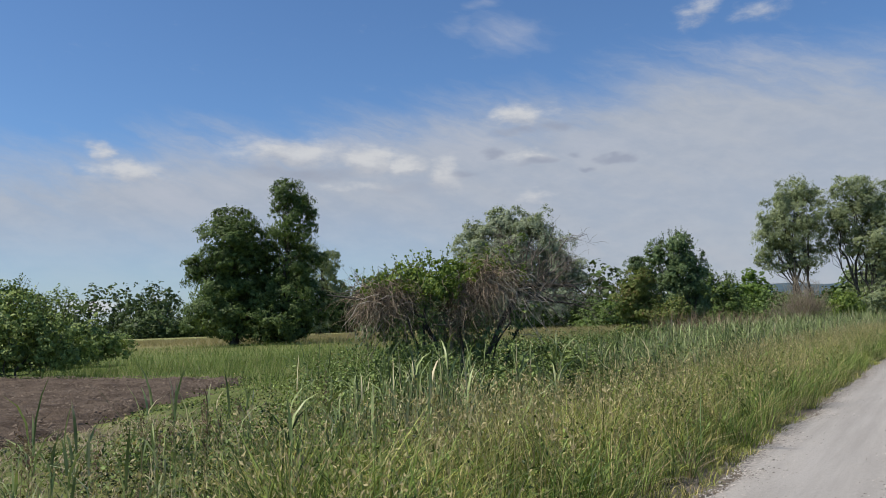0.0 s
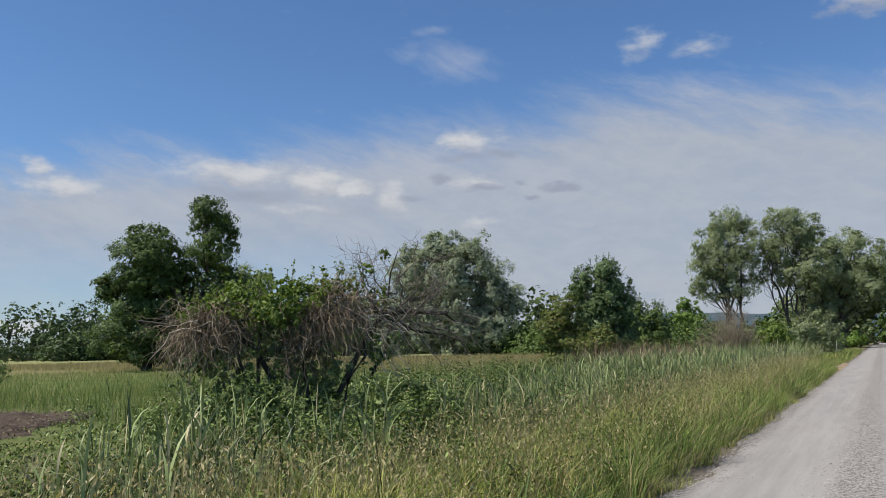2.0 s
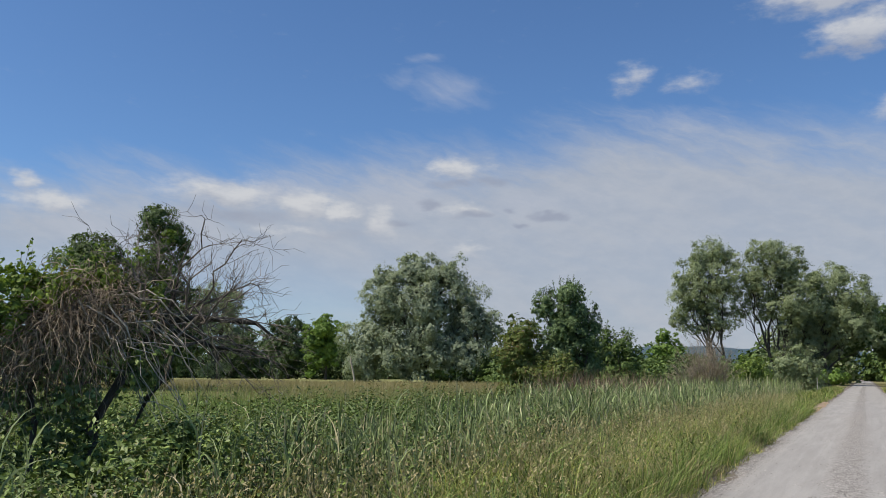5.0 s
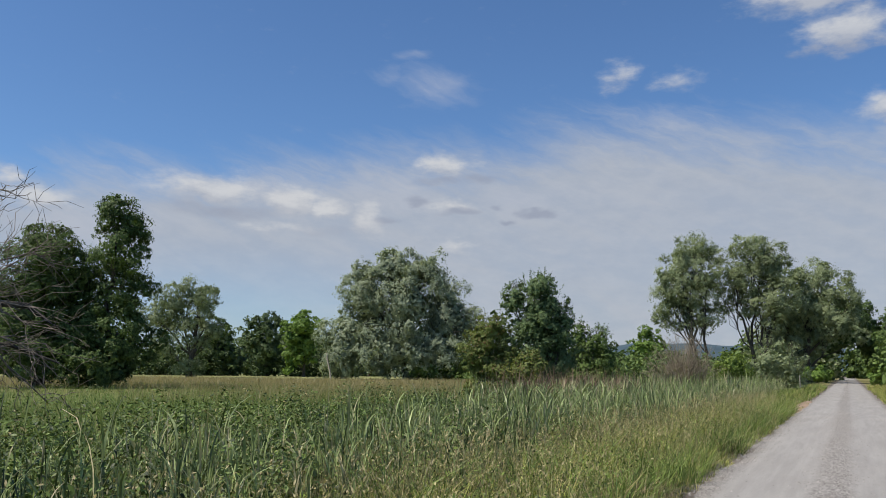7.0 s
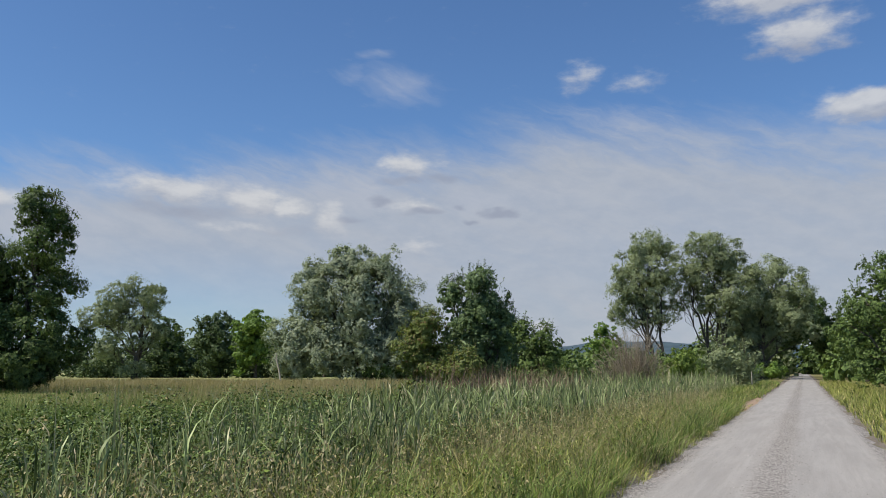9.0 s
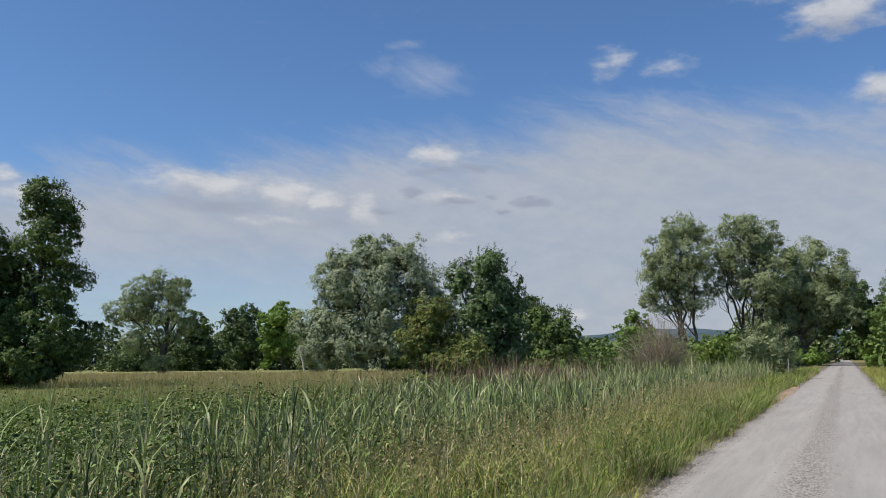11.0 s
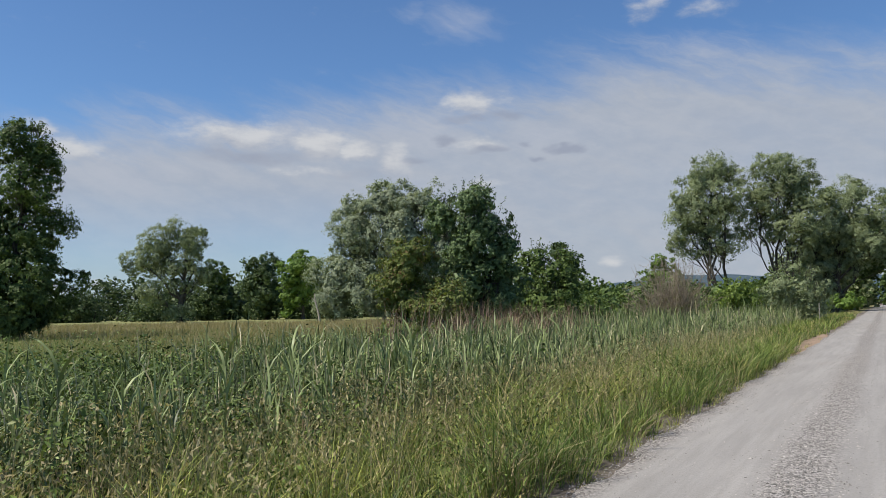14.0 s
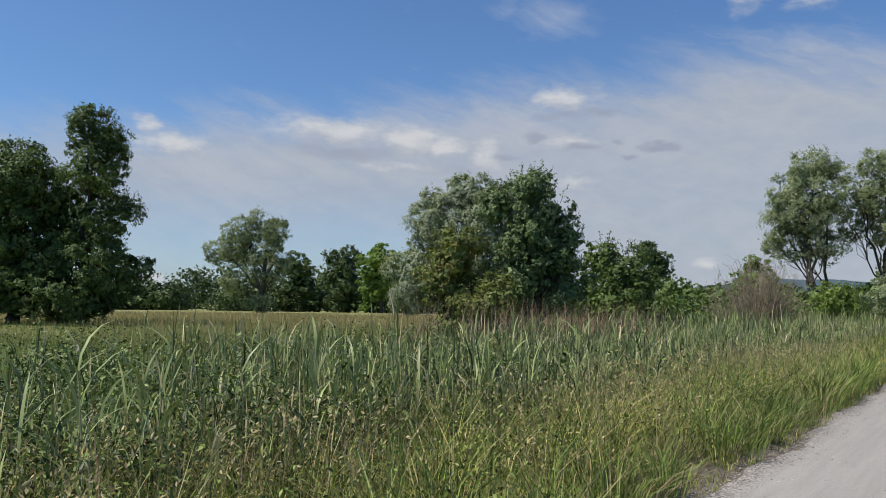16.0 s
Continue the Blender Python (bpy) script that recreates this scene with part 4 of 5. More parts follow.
def sward(name, label, x, y, h, w, lean, mat, segs=3, category="grass"):
    ob = part(name, blades(name, feet(x, y), h, w, lean, segs), mat)
    return tagged(ob, label, category, kind="stuff")


def tufts(n, x0, x1, y0, y1, per, reach, thin=0.0, patch=0.6, seed=0.0):
    """Feet of blades in tufts: each blade leans out of its tuft's middle."""
    x, y = spots(n, x0, x1, y0, y1, thin, patch, seed)
    bare = ((x + 2.3) / 0.22) ** 2 + ((y - 57) / 7) ** 2 < 1
    x, y = x[~bare], y[~bare]
    a = rng.uniform(0, 2 * np.pi, (len(x), per))
    r = reach * np.sqrt(rng.uniform(0, 1, a.shape)) * rng.uniform(0.5, 1.4, (len(x), 1))
    tall = np.repeat(rng.uniform(0.55, 1.15, len(x)), per)
    return (x[:, None] + np.cos(a) * r).ravel(), (y[:, None] + np.sin(a) * r).ravel(), (a + rng.normal(0, 0.5, a.shape)).ravel(), tall


def tussocks(name, label, place, h, w, lean, mat, segs=3):
    x, y, head, tall = place
    n = len(x)
    ob = part(name, blades(name, feet(x, y), h * tall * rng.uniform(0.55, 1.1, n), w * rng.uniform(0.6, 1.4, n), rng.uniform(lean * 0.2, lean, n), segs, head), mat)
    return tagged(ob, label, "grass", kind="stuff")


def low_there(x, y):
    """1 where plants stay low: the open corner towards the ploughed field."""
    return np.clip((-x * 0.93 - y) / 1.5 + 0.3, 0, 1)


def verge():
    t = tufts(2500, -5.0, ROAD_L - 0.12, 3.0, 40, 18, 0.10, 0.3, 0.6, 1.0)
    x, y = t[0], t[1]
    h = (0.34 + 0.5 * np.clip((ROAD_L - x) / 1.0, 0.1, 1)) * np.clip(0.95 + 0.32 * fbm(x, y, 0.9, 3.0) + 0.5 * fbm(x, y, 2.6, 5.0), 0.3, 1.7) * (1 - 0.62 * low_there(x, y))
    tussocks("verge_grass", "tall green and straw-coloured grass along the road", t, h, 0.0095, 1.05, GRASS, 2)
    t = tufts(900, -4.9, ROAD_L - 0.2, 3.5, 44, 18, 0.12, 0.3, 0.1, 9.0)
    tussocks("verge_grass", "taller fresh green grass clumps in the verge", t, 0.95 * np.clip(1 + 0.4 * fbm(t[0], t[1], 1.1, 9.0), 0.5, 1.4) * (1 - 0.65 * low_there(t[0], t[1])), 0.012, 1.0, MEADOW, 2)
    t = tufts(1000, -6.0, ROAD_L - 0.1, 40, 110, 16, 0.16, 0.5, 0.4, 1.0)
    tussocks("verge_grass", "tall grass along the road further on", t, 0.75, 0.024, 0.8, GRASS, 2)
    t = tufts(1500, -6.0, ROAD_L - 0.1, 40, 110, 16, 0.16, 0.5, 0.7, 23.0)
    tussocks("verge_grass", "fresh green grass along the road further on", t, 0.8, 0.024, 0.8, MEADOW, 2)
    t = tufts(520, ROAD_L - 0.5, ROAD_L - 0.05, 3.0, 60, 40, 0.15, 0.2, 0.1, 27.0)
    tussocks("edge_clump", "leafy grass clumps hanging over the gravel edge", t, 0.78, 0.009, 1.1, MEADOW, 2)
    t = tufts(1900, ROAD_L - 0.45, ROAD_L + 0.1, 3.0, 60, 14, 0.06, 0.3, 0.2, 4.0)
    tussocks("edge_grass", "short trodden grass tufts on the gravel edge", t, 0.22, 0.007, 1.3, GRASS, 2)
    t = tufts(420, ROAD_L - 0.6, ROAD_L - 0.1, 3.0, 60, 34, 0.09, 0.2, 0.0, 21.0)
    tussocks("dry_tuft", "bent dry straw tufts along the gravel", t, 0.5, 0.007, 1.5, LITTER)
    t = tufts(1700, ROAD_R + 0.05, 6.0, 18, 120, 16, 0.14, 0.6, 0.7, 2.0)
    tussocks("verge_grass", "sunlit yellowish grass on the far side of the road", t, 0.75, 0.02, 0.9, GRASS, 2)


def verge_behind():
    """The verge goes on behind the start, on both sides."""
    t = tufts(450, -5.8, ROAD_L - 0.12, -26, 3.2, 10, 0.12, 0.0, 0.9, 1.0)
    tussocks("verge_grass", "tall grass along the road behind", t, 0.75, 0.02, 0.85, GRASS, 2)
    t = tufts(550, ROAD_R + 0.05, 6.0, -26, 19, 10, 0.14, 0.0, 0.7, 2.0)
    tussocks("verge_grass", "grass across the road behind", t, 0.75, 0.02, 0.9, GRASS, 2)


def seed_heads():
    """Flowering stalks with loose panicles."""
    x, y = spots(13500, -5.6, ROAD_L - 0.25, 3.0, 48, 0.3, 0.3, 6.0)
    ok = rng.uniform(0, 1, len(x)) > 0.8 * low_there(x, y)
    x, y = x[ok], y[ok]
    n = len(x)
    h = rng.uniform(0.55, 1.1, n) * (1 + 0.15 * fbm(x, y, 0.6, 2.0))
    lean = rng.uniform(0.02, 0.45, n)
    a = rng.uniform(0, 6.28, n)
    ob = part("seed_stalks", blades("seed_stalks", feet(x, y), h, np.full(n, 0.0045), lean, 2, a), GRASS_SEED)
    tagged(ob, "thin straw-yellow flowering grass stalks", "grass", kind="stuff")
    tip = feet(x, y) + np.stack([np.cos(a) * lean * h, np.sin(a) * lean * h, h * (1 - 0.38 * lean)], 1)
    k = 4
    P = tip[:, None] + rng.normal(size=(n, k, 3)) * [0.016, 0.016, 0.045] - [0, 0, 0.04]
    ob = part("seed_heads", leaf_mesh("seed_heads", P.reshape(-1, 3), np.full(n * k, 0.042), None, 0.34, -1.5), GRASS_SEED)
    tagged(ob, "pale feathery grass seed heads", "grass", kind="stuff")


def reed_bed(name, label, x, y, H, leaves=6, wide=0.022, dead=0.3, segs=3):
    """Reeds: a straight stem with long arching leaves."""
    n = len(x)
    f = feet(x, y)
    a = rng.uniform(0, 6.28, n)
    lean = rng.uniform(0.0, 0.16, n)
    part_ob = part(name, blades(name, f, H * 0.97, np.full(n, wide * 0.46), lean, 2, a), REED_STEM)
    tagged(part_ob, label.replace("leaves", "stems"), "reeds", kind="stuff")
    s = np.linspace(0.34, 0.95, leaves)[None] + rng.uniform(-0.06, 0.06, (n, leaves))
    go = np.stack([np.cos(a), np.sin(a), np.zeros(n)], 1)
    P = f[:, None] + go[:, None] * (lean * H)[:, None, None] * (s ** 1.9)[..., None] + np.array([0, 0, 1.0]) * (H[:, None] * s)[..., None]
    b = (a[:, None] + np.arange(leaves)[None] * np.pi + rng.normal(0, 0.7, (n, leaves))).ravel()
    m = n * leaves
    L = rng.uniform(0.36, 0.78, m) * np.repeat(H / 1.35, leaves)
    ob = part(name, blades(name, P.reshape(-1, 3), L, rng.uniform(0.6, 1.35, m) * wide, 0.08 + 0.7 * rng.uniform(0, 1, m) ** 1.5 + 0.8 * (rng.uniform(0, 1, m) > 0.88), segs, b), REED)
    tagged(ob, label, "reeds", kind="stuff")
    # last year's bare straws
    k = int(n * dead)
    pick = rng.integers(0, n, k)
    ob = part(name, blades(name, f[pick] + rng.normal(0, 0.08, (k, 3)) * [1, 1, 0], H[pick] * rng.uniform(0.5, 1.0, k), np.full(k, wide * 0.3), rng.uniform(0, 0.3, k), 2), STRAW)
    tagged(ob, "dry straw-coloured reed straws from last year", "reeds", kind="stuff")


def reeds():
    x, y = spots(8600, -10.5, -4.3, 8.0, 34, 0.0, -0.2, 8.0)
    ok = (rng.uniform(0, 1, len(x)) < np.clip((x + 10.8) / 2.5, 0.08, 1)) & (y > -x * 0.95 + 3.0 * rng.uniform(0, 1, len(x))) & (rng.uniform(0, 1, len(x)) < 0.2 + 0.5 * np.clip((y - 10.5) / 3, 0, 1) * np.clip((x + 8) / 1.5, 0, 1) + 0.3 * np.clip((y - 26.5 - 0.9 * (x + 7)) / 4, 0, 1))
    x, y = x[ok], y[ok]
    H = 1.0 + 0.13 * fbm(x, y, 0.5, 1.0) + rng.uniform(-0.34, 0.16, len(x)) + 0.12 * np.clip((y - 26) / 10, 0, 1)
    H *= np.where(rng.uniform(0, 1, len(x)) > 0.97, 1.18, 1.0)
    H *= np.clip((-3.4 - x) / 1.4, 0.6, 1)
    reed_bed("reed_bed", "green reeds with long arching blue-green leaves", x, y, H, 7, 0.0165, 1.8, 3)
    x, y = spots(11000, -10.5, -4.2, 32, 85, 0.4, 0.0, 8.0)
    H = 0.98 + 0.2 * fbm(x, y, 0.4, 1.0) + rng.uniform(-0.42, 0.26, len(x)) + 0.16 * np.clip((y - 40) / 10, 0, 1)
    reed_bed("reed_bed", "taller reeds with blue-green leaves further along", x, y, H, 5, 0.0205, 1.2, 2)
    x, y = spots(150, -8.0, -4.0, 3.0, 11.5, 0.0, 0.2, 8.0)
    H = 0.85 + rng.uniform(-0.3, 0.35, len(x))
    reed_bed("reed_bed", "scattered young reeds with upright leaves", x, y, H, 6, 0.022, 2.5)
    x, y = rng.uniform(-9.0, -5.5, 26), rng.uniform(14, 38, 26)
    sward("tall_straws", "tall bare reed straws from last year", x, y, rng.uniform(1.5, 2.1, 26), np.full(26, 0.013), rng.uniform(0.02, 0.2, 26), STRAW, 3, "reeds")
    x, y = spots(22, -6.5, -4.4, 2.6, 6.0, 0.0, 0.6, 8.0)
    n = len(x)
    h = rng.uniform(0.9, 1.3, n)
    f = feet(x, y)
    tagged(part("plume_stalks", blades("plume_stalks", f, h, np.full(n, 0.006), np.full(n, 0.05), 2), REED_PLUME), "thin dark stalks with purple-brown plumes", "reeds", kind="stuff")
    P = (f + np.stack([np.zeros(n), np.zeros(n), h * 0.9], 1))[:, None] + rng.normal(size=(n, 60, 3)) * [0.016, 0.016, 0.09]
    tagged(part("plumes", leaf_mesh("plumes", P.reshape(-1, 3), np.full(n * 60, 0.03), None, 0.3, -2.0), REED_PLUME), "purple-brown reed plumes", "reeds", kind="stuff")


def reed_plants():
    """Single tall reeds at the front of the bed, with broad pale leaves."""
    def grow(h):
        thing = new("tall_reed")
        tagged(thing, "tall single reed with broad pale green leaves", "reed", "tall reeds at the front of the bed")
        lean = rng.uniform(0.02, 0.12)
        a = rng.uniform(0, 6.28)
        go = np.array([np.cos(a), np.sin(a), 0])
        s = np.linspace(0, 1, 7)[:, None]
        line = go * lean * h * s ** 1.9 + np.array([0, 0, 1.0]) * h * s
        part("stem", tubes("stem", [(line, np.linspace(0.006, 0.003, 7))], 5), REED_STEM, thing)
        for k in range(8):
            f = 0.3 + 0.68 * k / 7
            foot = (go * lean * h * f ** 1.9 + np.array([0, 0, h * f]))[None]
            part("leaf", blades("leaf", foot, np.array([rng.uniform(0.35, 0.6)]), np.array([rng.uniform(0.02, 0.032)]), np.array([rng.uniform(0.15, 1.0)]), 4, np.array([a + k * np.pi + rng.normal(0, 0.6)])), REED, thing)
        return thing

    grown = [grow(h) for h in (0.95, 1.1, 1.2, 0.85, 1.32)]
    x = rng.uniform(-6.6, -4.4, 90)
    y = np.concatenate([rng.uniform(8, 22, 26), rng.uniform(22, 35, 64)])
    for k in range(90):
        z = float(ground_z(x[k], y[k])) - 0.02
        m = Matrix.LocRotScale((x[k], y[k], z), Euler((0, 0, rng.uniform(0, 6.28))), None)
        if k < 5:
            grown[k].matrix_basis = m
        else:
            copy_thing(grown[int(rng.integers(5))], m)


def hummocks():
    """Rank weeds that grow in rounded stands: leaves on the outside of each, its inside dark."""
    for x0, x1, y0, y1, n, h0, h1, r0, r1, per, size, mat, what in (
            (-14.0, -7.4, 13, 38, 560, 0.7, 1.4, 0.3, 0.6, 130, 0.075, LEAF_NETTLE, "rank leafy green weeds behind the reeds"),
            (-8.6, -4.8, 11, 34, 400, 0.6, 1.45, 0.2, 0.42, 170, 0.06, LEAF_NETTLE, "stands of leafy weeds between the reed stems"),
            (-9.4, -5.0, 5.5, 11.5, 120, 0.3, 0.85, 0.2, 0.42, 120, 0.06, LEAF_NETTLE, "low leafy weeds before the ploughed field"),
            (-7.6, -4.3, 9, 36, 130, 0.5, 1.0, 0.18, 0.36, 150, 0.055, LEAF_HERB, "yellowish flowering weeds among the reeds"),
            (-13, -4.6, 33, 62, 620, 0.8, 1.3, 0.35, 0.7, 75, 0.1, LEAF_NETTLE, "rank weeds further along the reeds"),
            (-10.2, -5.8, 10.2, 16.0, 130, 0.7, 1.35, 0.25, 0.5, 170, 0.068, LEAF_SHRUB, "leafy weeds and creeper round the dead bush")):
        x, y = rng.uniform(x0, x1, n), rng.uniform(y0, y1, n)
        keep = (x > -9.6) | (y > 15.5)
        x, y = x[keep], y[keep]
        n = len(x)
        H = (h0 + (h1 - h0) * rng.uniform(0, 1, n) ** 1.3)[:, None]
        R = rng.uniform(r0, r1, n)[:, None]
        d = unit(rng.normal(size=(n, per, 3)) + [0, 0, 0.35])
        d[..., 2] = np.abs(d[..., 2])
        f = rng.uniform(0.72, 1.12, (n, per))
        lean = rng.normal(0, 0.12, (n, 2))
        z = H * (0.12 + 0.88 * d[..., 2] * f)
        P = np.stack([x[:, None] + d[..., 0] * R * f + lean[:, :1] * z, y[:, None] + d[..., 1] * R * f + lean[:, 1:] * z, z + ground_z(x, y)[:, None]], -1)
        ob = part("weeds", leaf_mesh("weeds", P.reshape(-1, 3), rng.uniform(0.6, 1.3, n * per) * size, d.reshape(-1, 3), 0.5, 0.2, 0.55), mat)
        tagged(ob, what, "weeds", kind="stuff")


def herbs():
    """Loose low plants: scattered leaves up each stem."""
    for x0, x1, y0, y1, n, top, size, seed, what in ((-9.0, -4.4, 10, 34, 4200, 1.2, 0.055, 16.0, "thin leafy stems between the reeds"),
                                                     (-10.5, -4.0, 2.0, 10, 2000, 0.34, 0.06, 13.0, "low green weeds over bare soil"),
                                                     (-20.0, -9.0, 6.0, 17.5, 3400, 0.5, 0.075, 14.0, "nettles and weeds at the field's edge"),
                                                     (-5.4, -2.35, 3, 42, 15000, 0.78, 0.044, 15.0, "small leafy herbs in the verge")):
        x, y = spots(n, x0, x1, y0, y1, 0.0, 0.15, seed)
        ok = field_inside(x, y) < (0.2 + 0.9 * fbm(x, y, 1.7, 3.0) if seed == 14.0 else -0.15)
        x, y = x[ok], y[ok]
        k = 9
        H = top * np.clip(0.8 + 0.25 * fbm(x, y, 0.8, seed) + 0.5 * fbm(x, y, 2.6, seed), 0.25, 1.4) * rng.uniform(0.6, 1.1, len(x)) * (1 - 0.5 * low_there(x, y)) * np.where((x < -9.3) & (y < 16), 0.55, 1.0)
        s = rng.uniform(0.12, 1.0, (len(x), k))
        P = feet(x, y)[:, None] + np.stack([rng.normal(0, 0.09, s.shape), rng.normal(0, 0.09, s.shape), H[:, None] * s], -1)
        ob = part("weeds", leaf_mesh("weeds", P.reshape(-1, 3), rng.uniform(0.6, 1.25, P.shape[0] * k) * size, None, 0.45, 0.2), LEAF_HERB)
        tagged(ob, what, "weeds", kind="stuff")


def meadow():
    for x0, x1, y0, y1, n, h, w, mat, what in ((-30, -12, 15.4, 62, 42000, 0.65, 0.017, MEADOW, "long green meadow grass"),
                                               (-62, -14, 15.4, 75, 45000, 0.5, 0.03, MEADOW, "green meadow grass behind the reeds"),
                                               (-110, -14, 55, 128, 52000, 0.7, 0.07, MEADOW_DRY, "tan flowering grass across the meadow"),
                                               (-34, -12, 40, 100, 22000, 0.95, 0.035, MEADOW_DRY, "tan flowering grass behind the reeds")):
        x, y = spots(n, x0, x1, y0, y1, 0.0, 0.8, 3.0)
        ok = (field_inside(x, y) < -0.1) & ((y > 0.45 * -x + 8) | (y > 15.4)) & (y - 0.25 * x < 134)
        x, y = x[ok], y[ok]
        sward("meadow_grass", what, x, y, h * rng.uniform(0.6, 1.2, len(x)), w * rng.uniform(0.6, 1.3, len(x)), rng.uniform(0.1, 0.7, len(x)), mat, 1)


def dry_thicket():
    """Tan grass and reddish stalks among the further reeds and at the foot of the near ones."""
    for x0, x1, y0, y1, n, h, mat, seed, what in ((-6.6, -3.6, 26, 60, 5200, 1.05, GRASS_SEED, 41.0, "tan flowering grass among the reeds"),
                                                  (-8.5, -4.4, 28, 62, 2200, 1.35, DEAD_STALK, 42.0, "reddish brown dead stalks among the reeds"),
                                                  (-9.5, -4.2, 9, 27, 4600, 0.95, LITTER, 43.0, "dry broken straws under the weeds"),
                                                  (-7.2, -4.4, 15, 26, 900, 0.8, DEAD_STALK, 44.0, "reddish brown dead weed stalks")):
        x, y = spots(n, x0, x1, y0, y1, 0.0, 0.1, seed)
        sward("dry_stalks", what, x, y, h * rng.uniform(0.45, 1.1, len(x)), rng.uniform(0.006, 0.013, len(x)), rng.uniform(0.05, 0.7, len(x)), mat, 2, "weeds")


def litter():
    x, y = spots(15000, -12.5, -3.6, 2.0, 12, 0.0, 0.5, 17.0)
    sward("straw_litter", "flattened dry straw and stalks on the ground", x, y, rng.uniform(0.08, 0.32, len(x)), rng.uniform(0.008, 0.018, len(x)), rng.uniform(0.8, 2.2, len(x)), LITTER, 2, "litter")


verge()
verge_behind()
seed_heads()
reeds()
reed_plants()
hummocks()
herbs()
meadow()
dry_thicket()
litter()

# ---- the dead bush under its climbing vine ----


def vine_bush():
    base = np.array([-8.5, 13.0, 0.0])
    lat, dep = np.array([0.68, 0.74, 0.0]), np.array([-0.74, 0.68, 0.0])
    up = np.array([0, 0, 1.0])

    def at(s, z, d=0.0):
        return lat * s + up * z + dep * d

    thing = new("vine_covered_bush")
    thing.location = (*base[:2], float(ground_z(base[0], base[1])))
    tagged(thing, "half-dead bush hung with dry and green climbing vines", "bush")
    trunks, limbs, twigs = [], [], []
    for s0, s1, z1 in ((0.1, -0.2, 2.2), (0.5, 0.6, 2.4), (0.9, 1.5, 2.2), (1.1, 2.0, 2.3), (0.0, -0.6, 2.1)):
        trunks.append((bent(at(s0, -0.1, rng.uniform(-0.3, 0.3)), at(s1, z1, rng.uniform(-0.3, 0.3)), 7, 0, 0.04), np.linspace(0.042, 0.022, 7)))
    for k, (a, b, sag) in enumerate((((-0.6, 2.1), (-1.9, 2.45), 0.1), ((-0.5, 2.2), (-1.45, 2.6), 0.1), ((-0.4, 2.2), (-1.5, 1.8), 0.25), ((-0.5, 2.0), (-1.2, 1.3), 0.2),
                                     ((2.0, 2.25), (1.7, 3.55), 0.0), ((2.0, 2.25), (2.2, 3.6), 0.0), ((2.0, 2.3), (2.65, 3.45), 0.05), ((2.0, 2.3), (2.95, 3.0), 0.1),
                                     ((1.9, 2.3), (2.95, 2.45), 0.1), ((1.0, 2.4), (1.5, 3.1), 0.0), ((1.8, 2.4), (1.3, 3.3), 0.0), ((2.1, 2.2), (3.0, 2.1), 0.15), ((1.9, 2.5), (1.9, 3.3), 0.0),
                                     ((1.4, 2.6), (2.7, 2.1), 0.1), ((1.5, 2.5), (2.9, 2.35), 0.1), ((1.7, 2.6), (2.4, 3.3), 0.0), ((1.6, 2.6), (1.5, 3.5), 0.0), ((2.2, 2.4), (2.8, 2.9), 0.0),
                                     ((2.1, 2.4), (2.6, 2.9), 0.0), ((1.9, 2.2), (3.0, 1.7), 0.2))):
        d0, d1 = rng.uniform(-0.5, 0.2), rng.uniform(-0.9, 0.6)
        p = bent(at(*a, d0), at(*b, d1), 9, sag, 0.035)
        limbs.append((p, np.linspace(0.018, 0.006, 9)))
        for _ in range(16):
            j = int(rng.integers(2, 9))
            d = unit(p[j] - p[j - 1]) * 0.8 + rng.normal(size=3) * 0.6 + up * 0.05
            q = p[j] + unit(d) * rng.uniform(0.2, 0.65) * (0.55 if k < 4 else 1.0)
            q[2] = min(q[2], 3.55 + 0.12 * rng.normal())
            c = bent(p[j], q, 5, 0.03, 0.07)
            twigs.append((c, np.linspace(0.005, 0.002, 5)))
            for _ in range(3):
                m = int(rng.integers(1, 5))
                e = c[m] + unit(d + rng.normal(size=3) * 0.8) * rng.uniform(0.1, 0.32)
                twigs.append((np.array([c[m], (c[m] + e) / 2 + rng.normal(size=3) * 0.02, e]), np.array([0.0026, 0.0022, 0.0015])))
    trunks.append((np.array([at(1.1, 1.2, 0.1), at(1.5, 2.0, 0.05), at(1.8, 2.45, 0), at(2.2, 2.55, -0.1), at(2.9, 2.5, -0.1), at(3.1, 2.35, -0.1)]), np.array([0.05, 0.048, 0.044, 0.04, 0.028, 0.012])))
    trunks.append((np.array([at(0.1, 1.3, -0.1), at(-0.3, 2.0, -0.15), at(-0.8, 2.3, -0.2), at(-1.4, 2.32, -0.2), at(-2.05, 2.42, -0.2)]), np.array([0.045, 0.042, 0.036, 0.026, 0.01])))
    trunks.append((np.array([at(1.9, 2.42, 0), at(2.4, 2.2, -0.15), at(2.8, 2.15, -0.2), at(3.2, 2.0, -0.2)]), np.array([0.03, 0.024, 0.016, 0.008])))
    trunks.append((np.array([at(1.8, 2.4, 0), at(1.95, 2.8, 0.1), at(2.0, 3.2, 0.1), at(2.15, 3.6, 0.15)]), np.array([0.022, 0.017, 0.012, 0.006])))
    for line in trunks:
        part("stem", tubes("stem", [line], 7), BARK, thing, "leaning dark stem")
    for line in limbs:
        part("dead_limb", tubes("dead_limb", [line], 6), DEAD_WOOD, thing, "bare grey dead limb")
    tagged(part("twig_tangle", tubes("twig_tangle", twigs, 3), DEAD_WOOD, thing, "fine bare grey twigs"), kind="stuff")
    # dry vine: domes of tangle whose strands fall over the edge and hang down as curtains
    strands = []
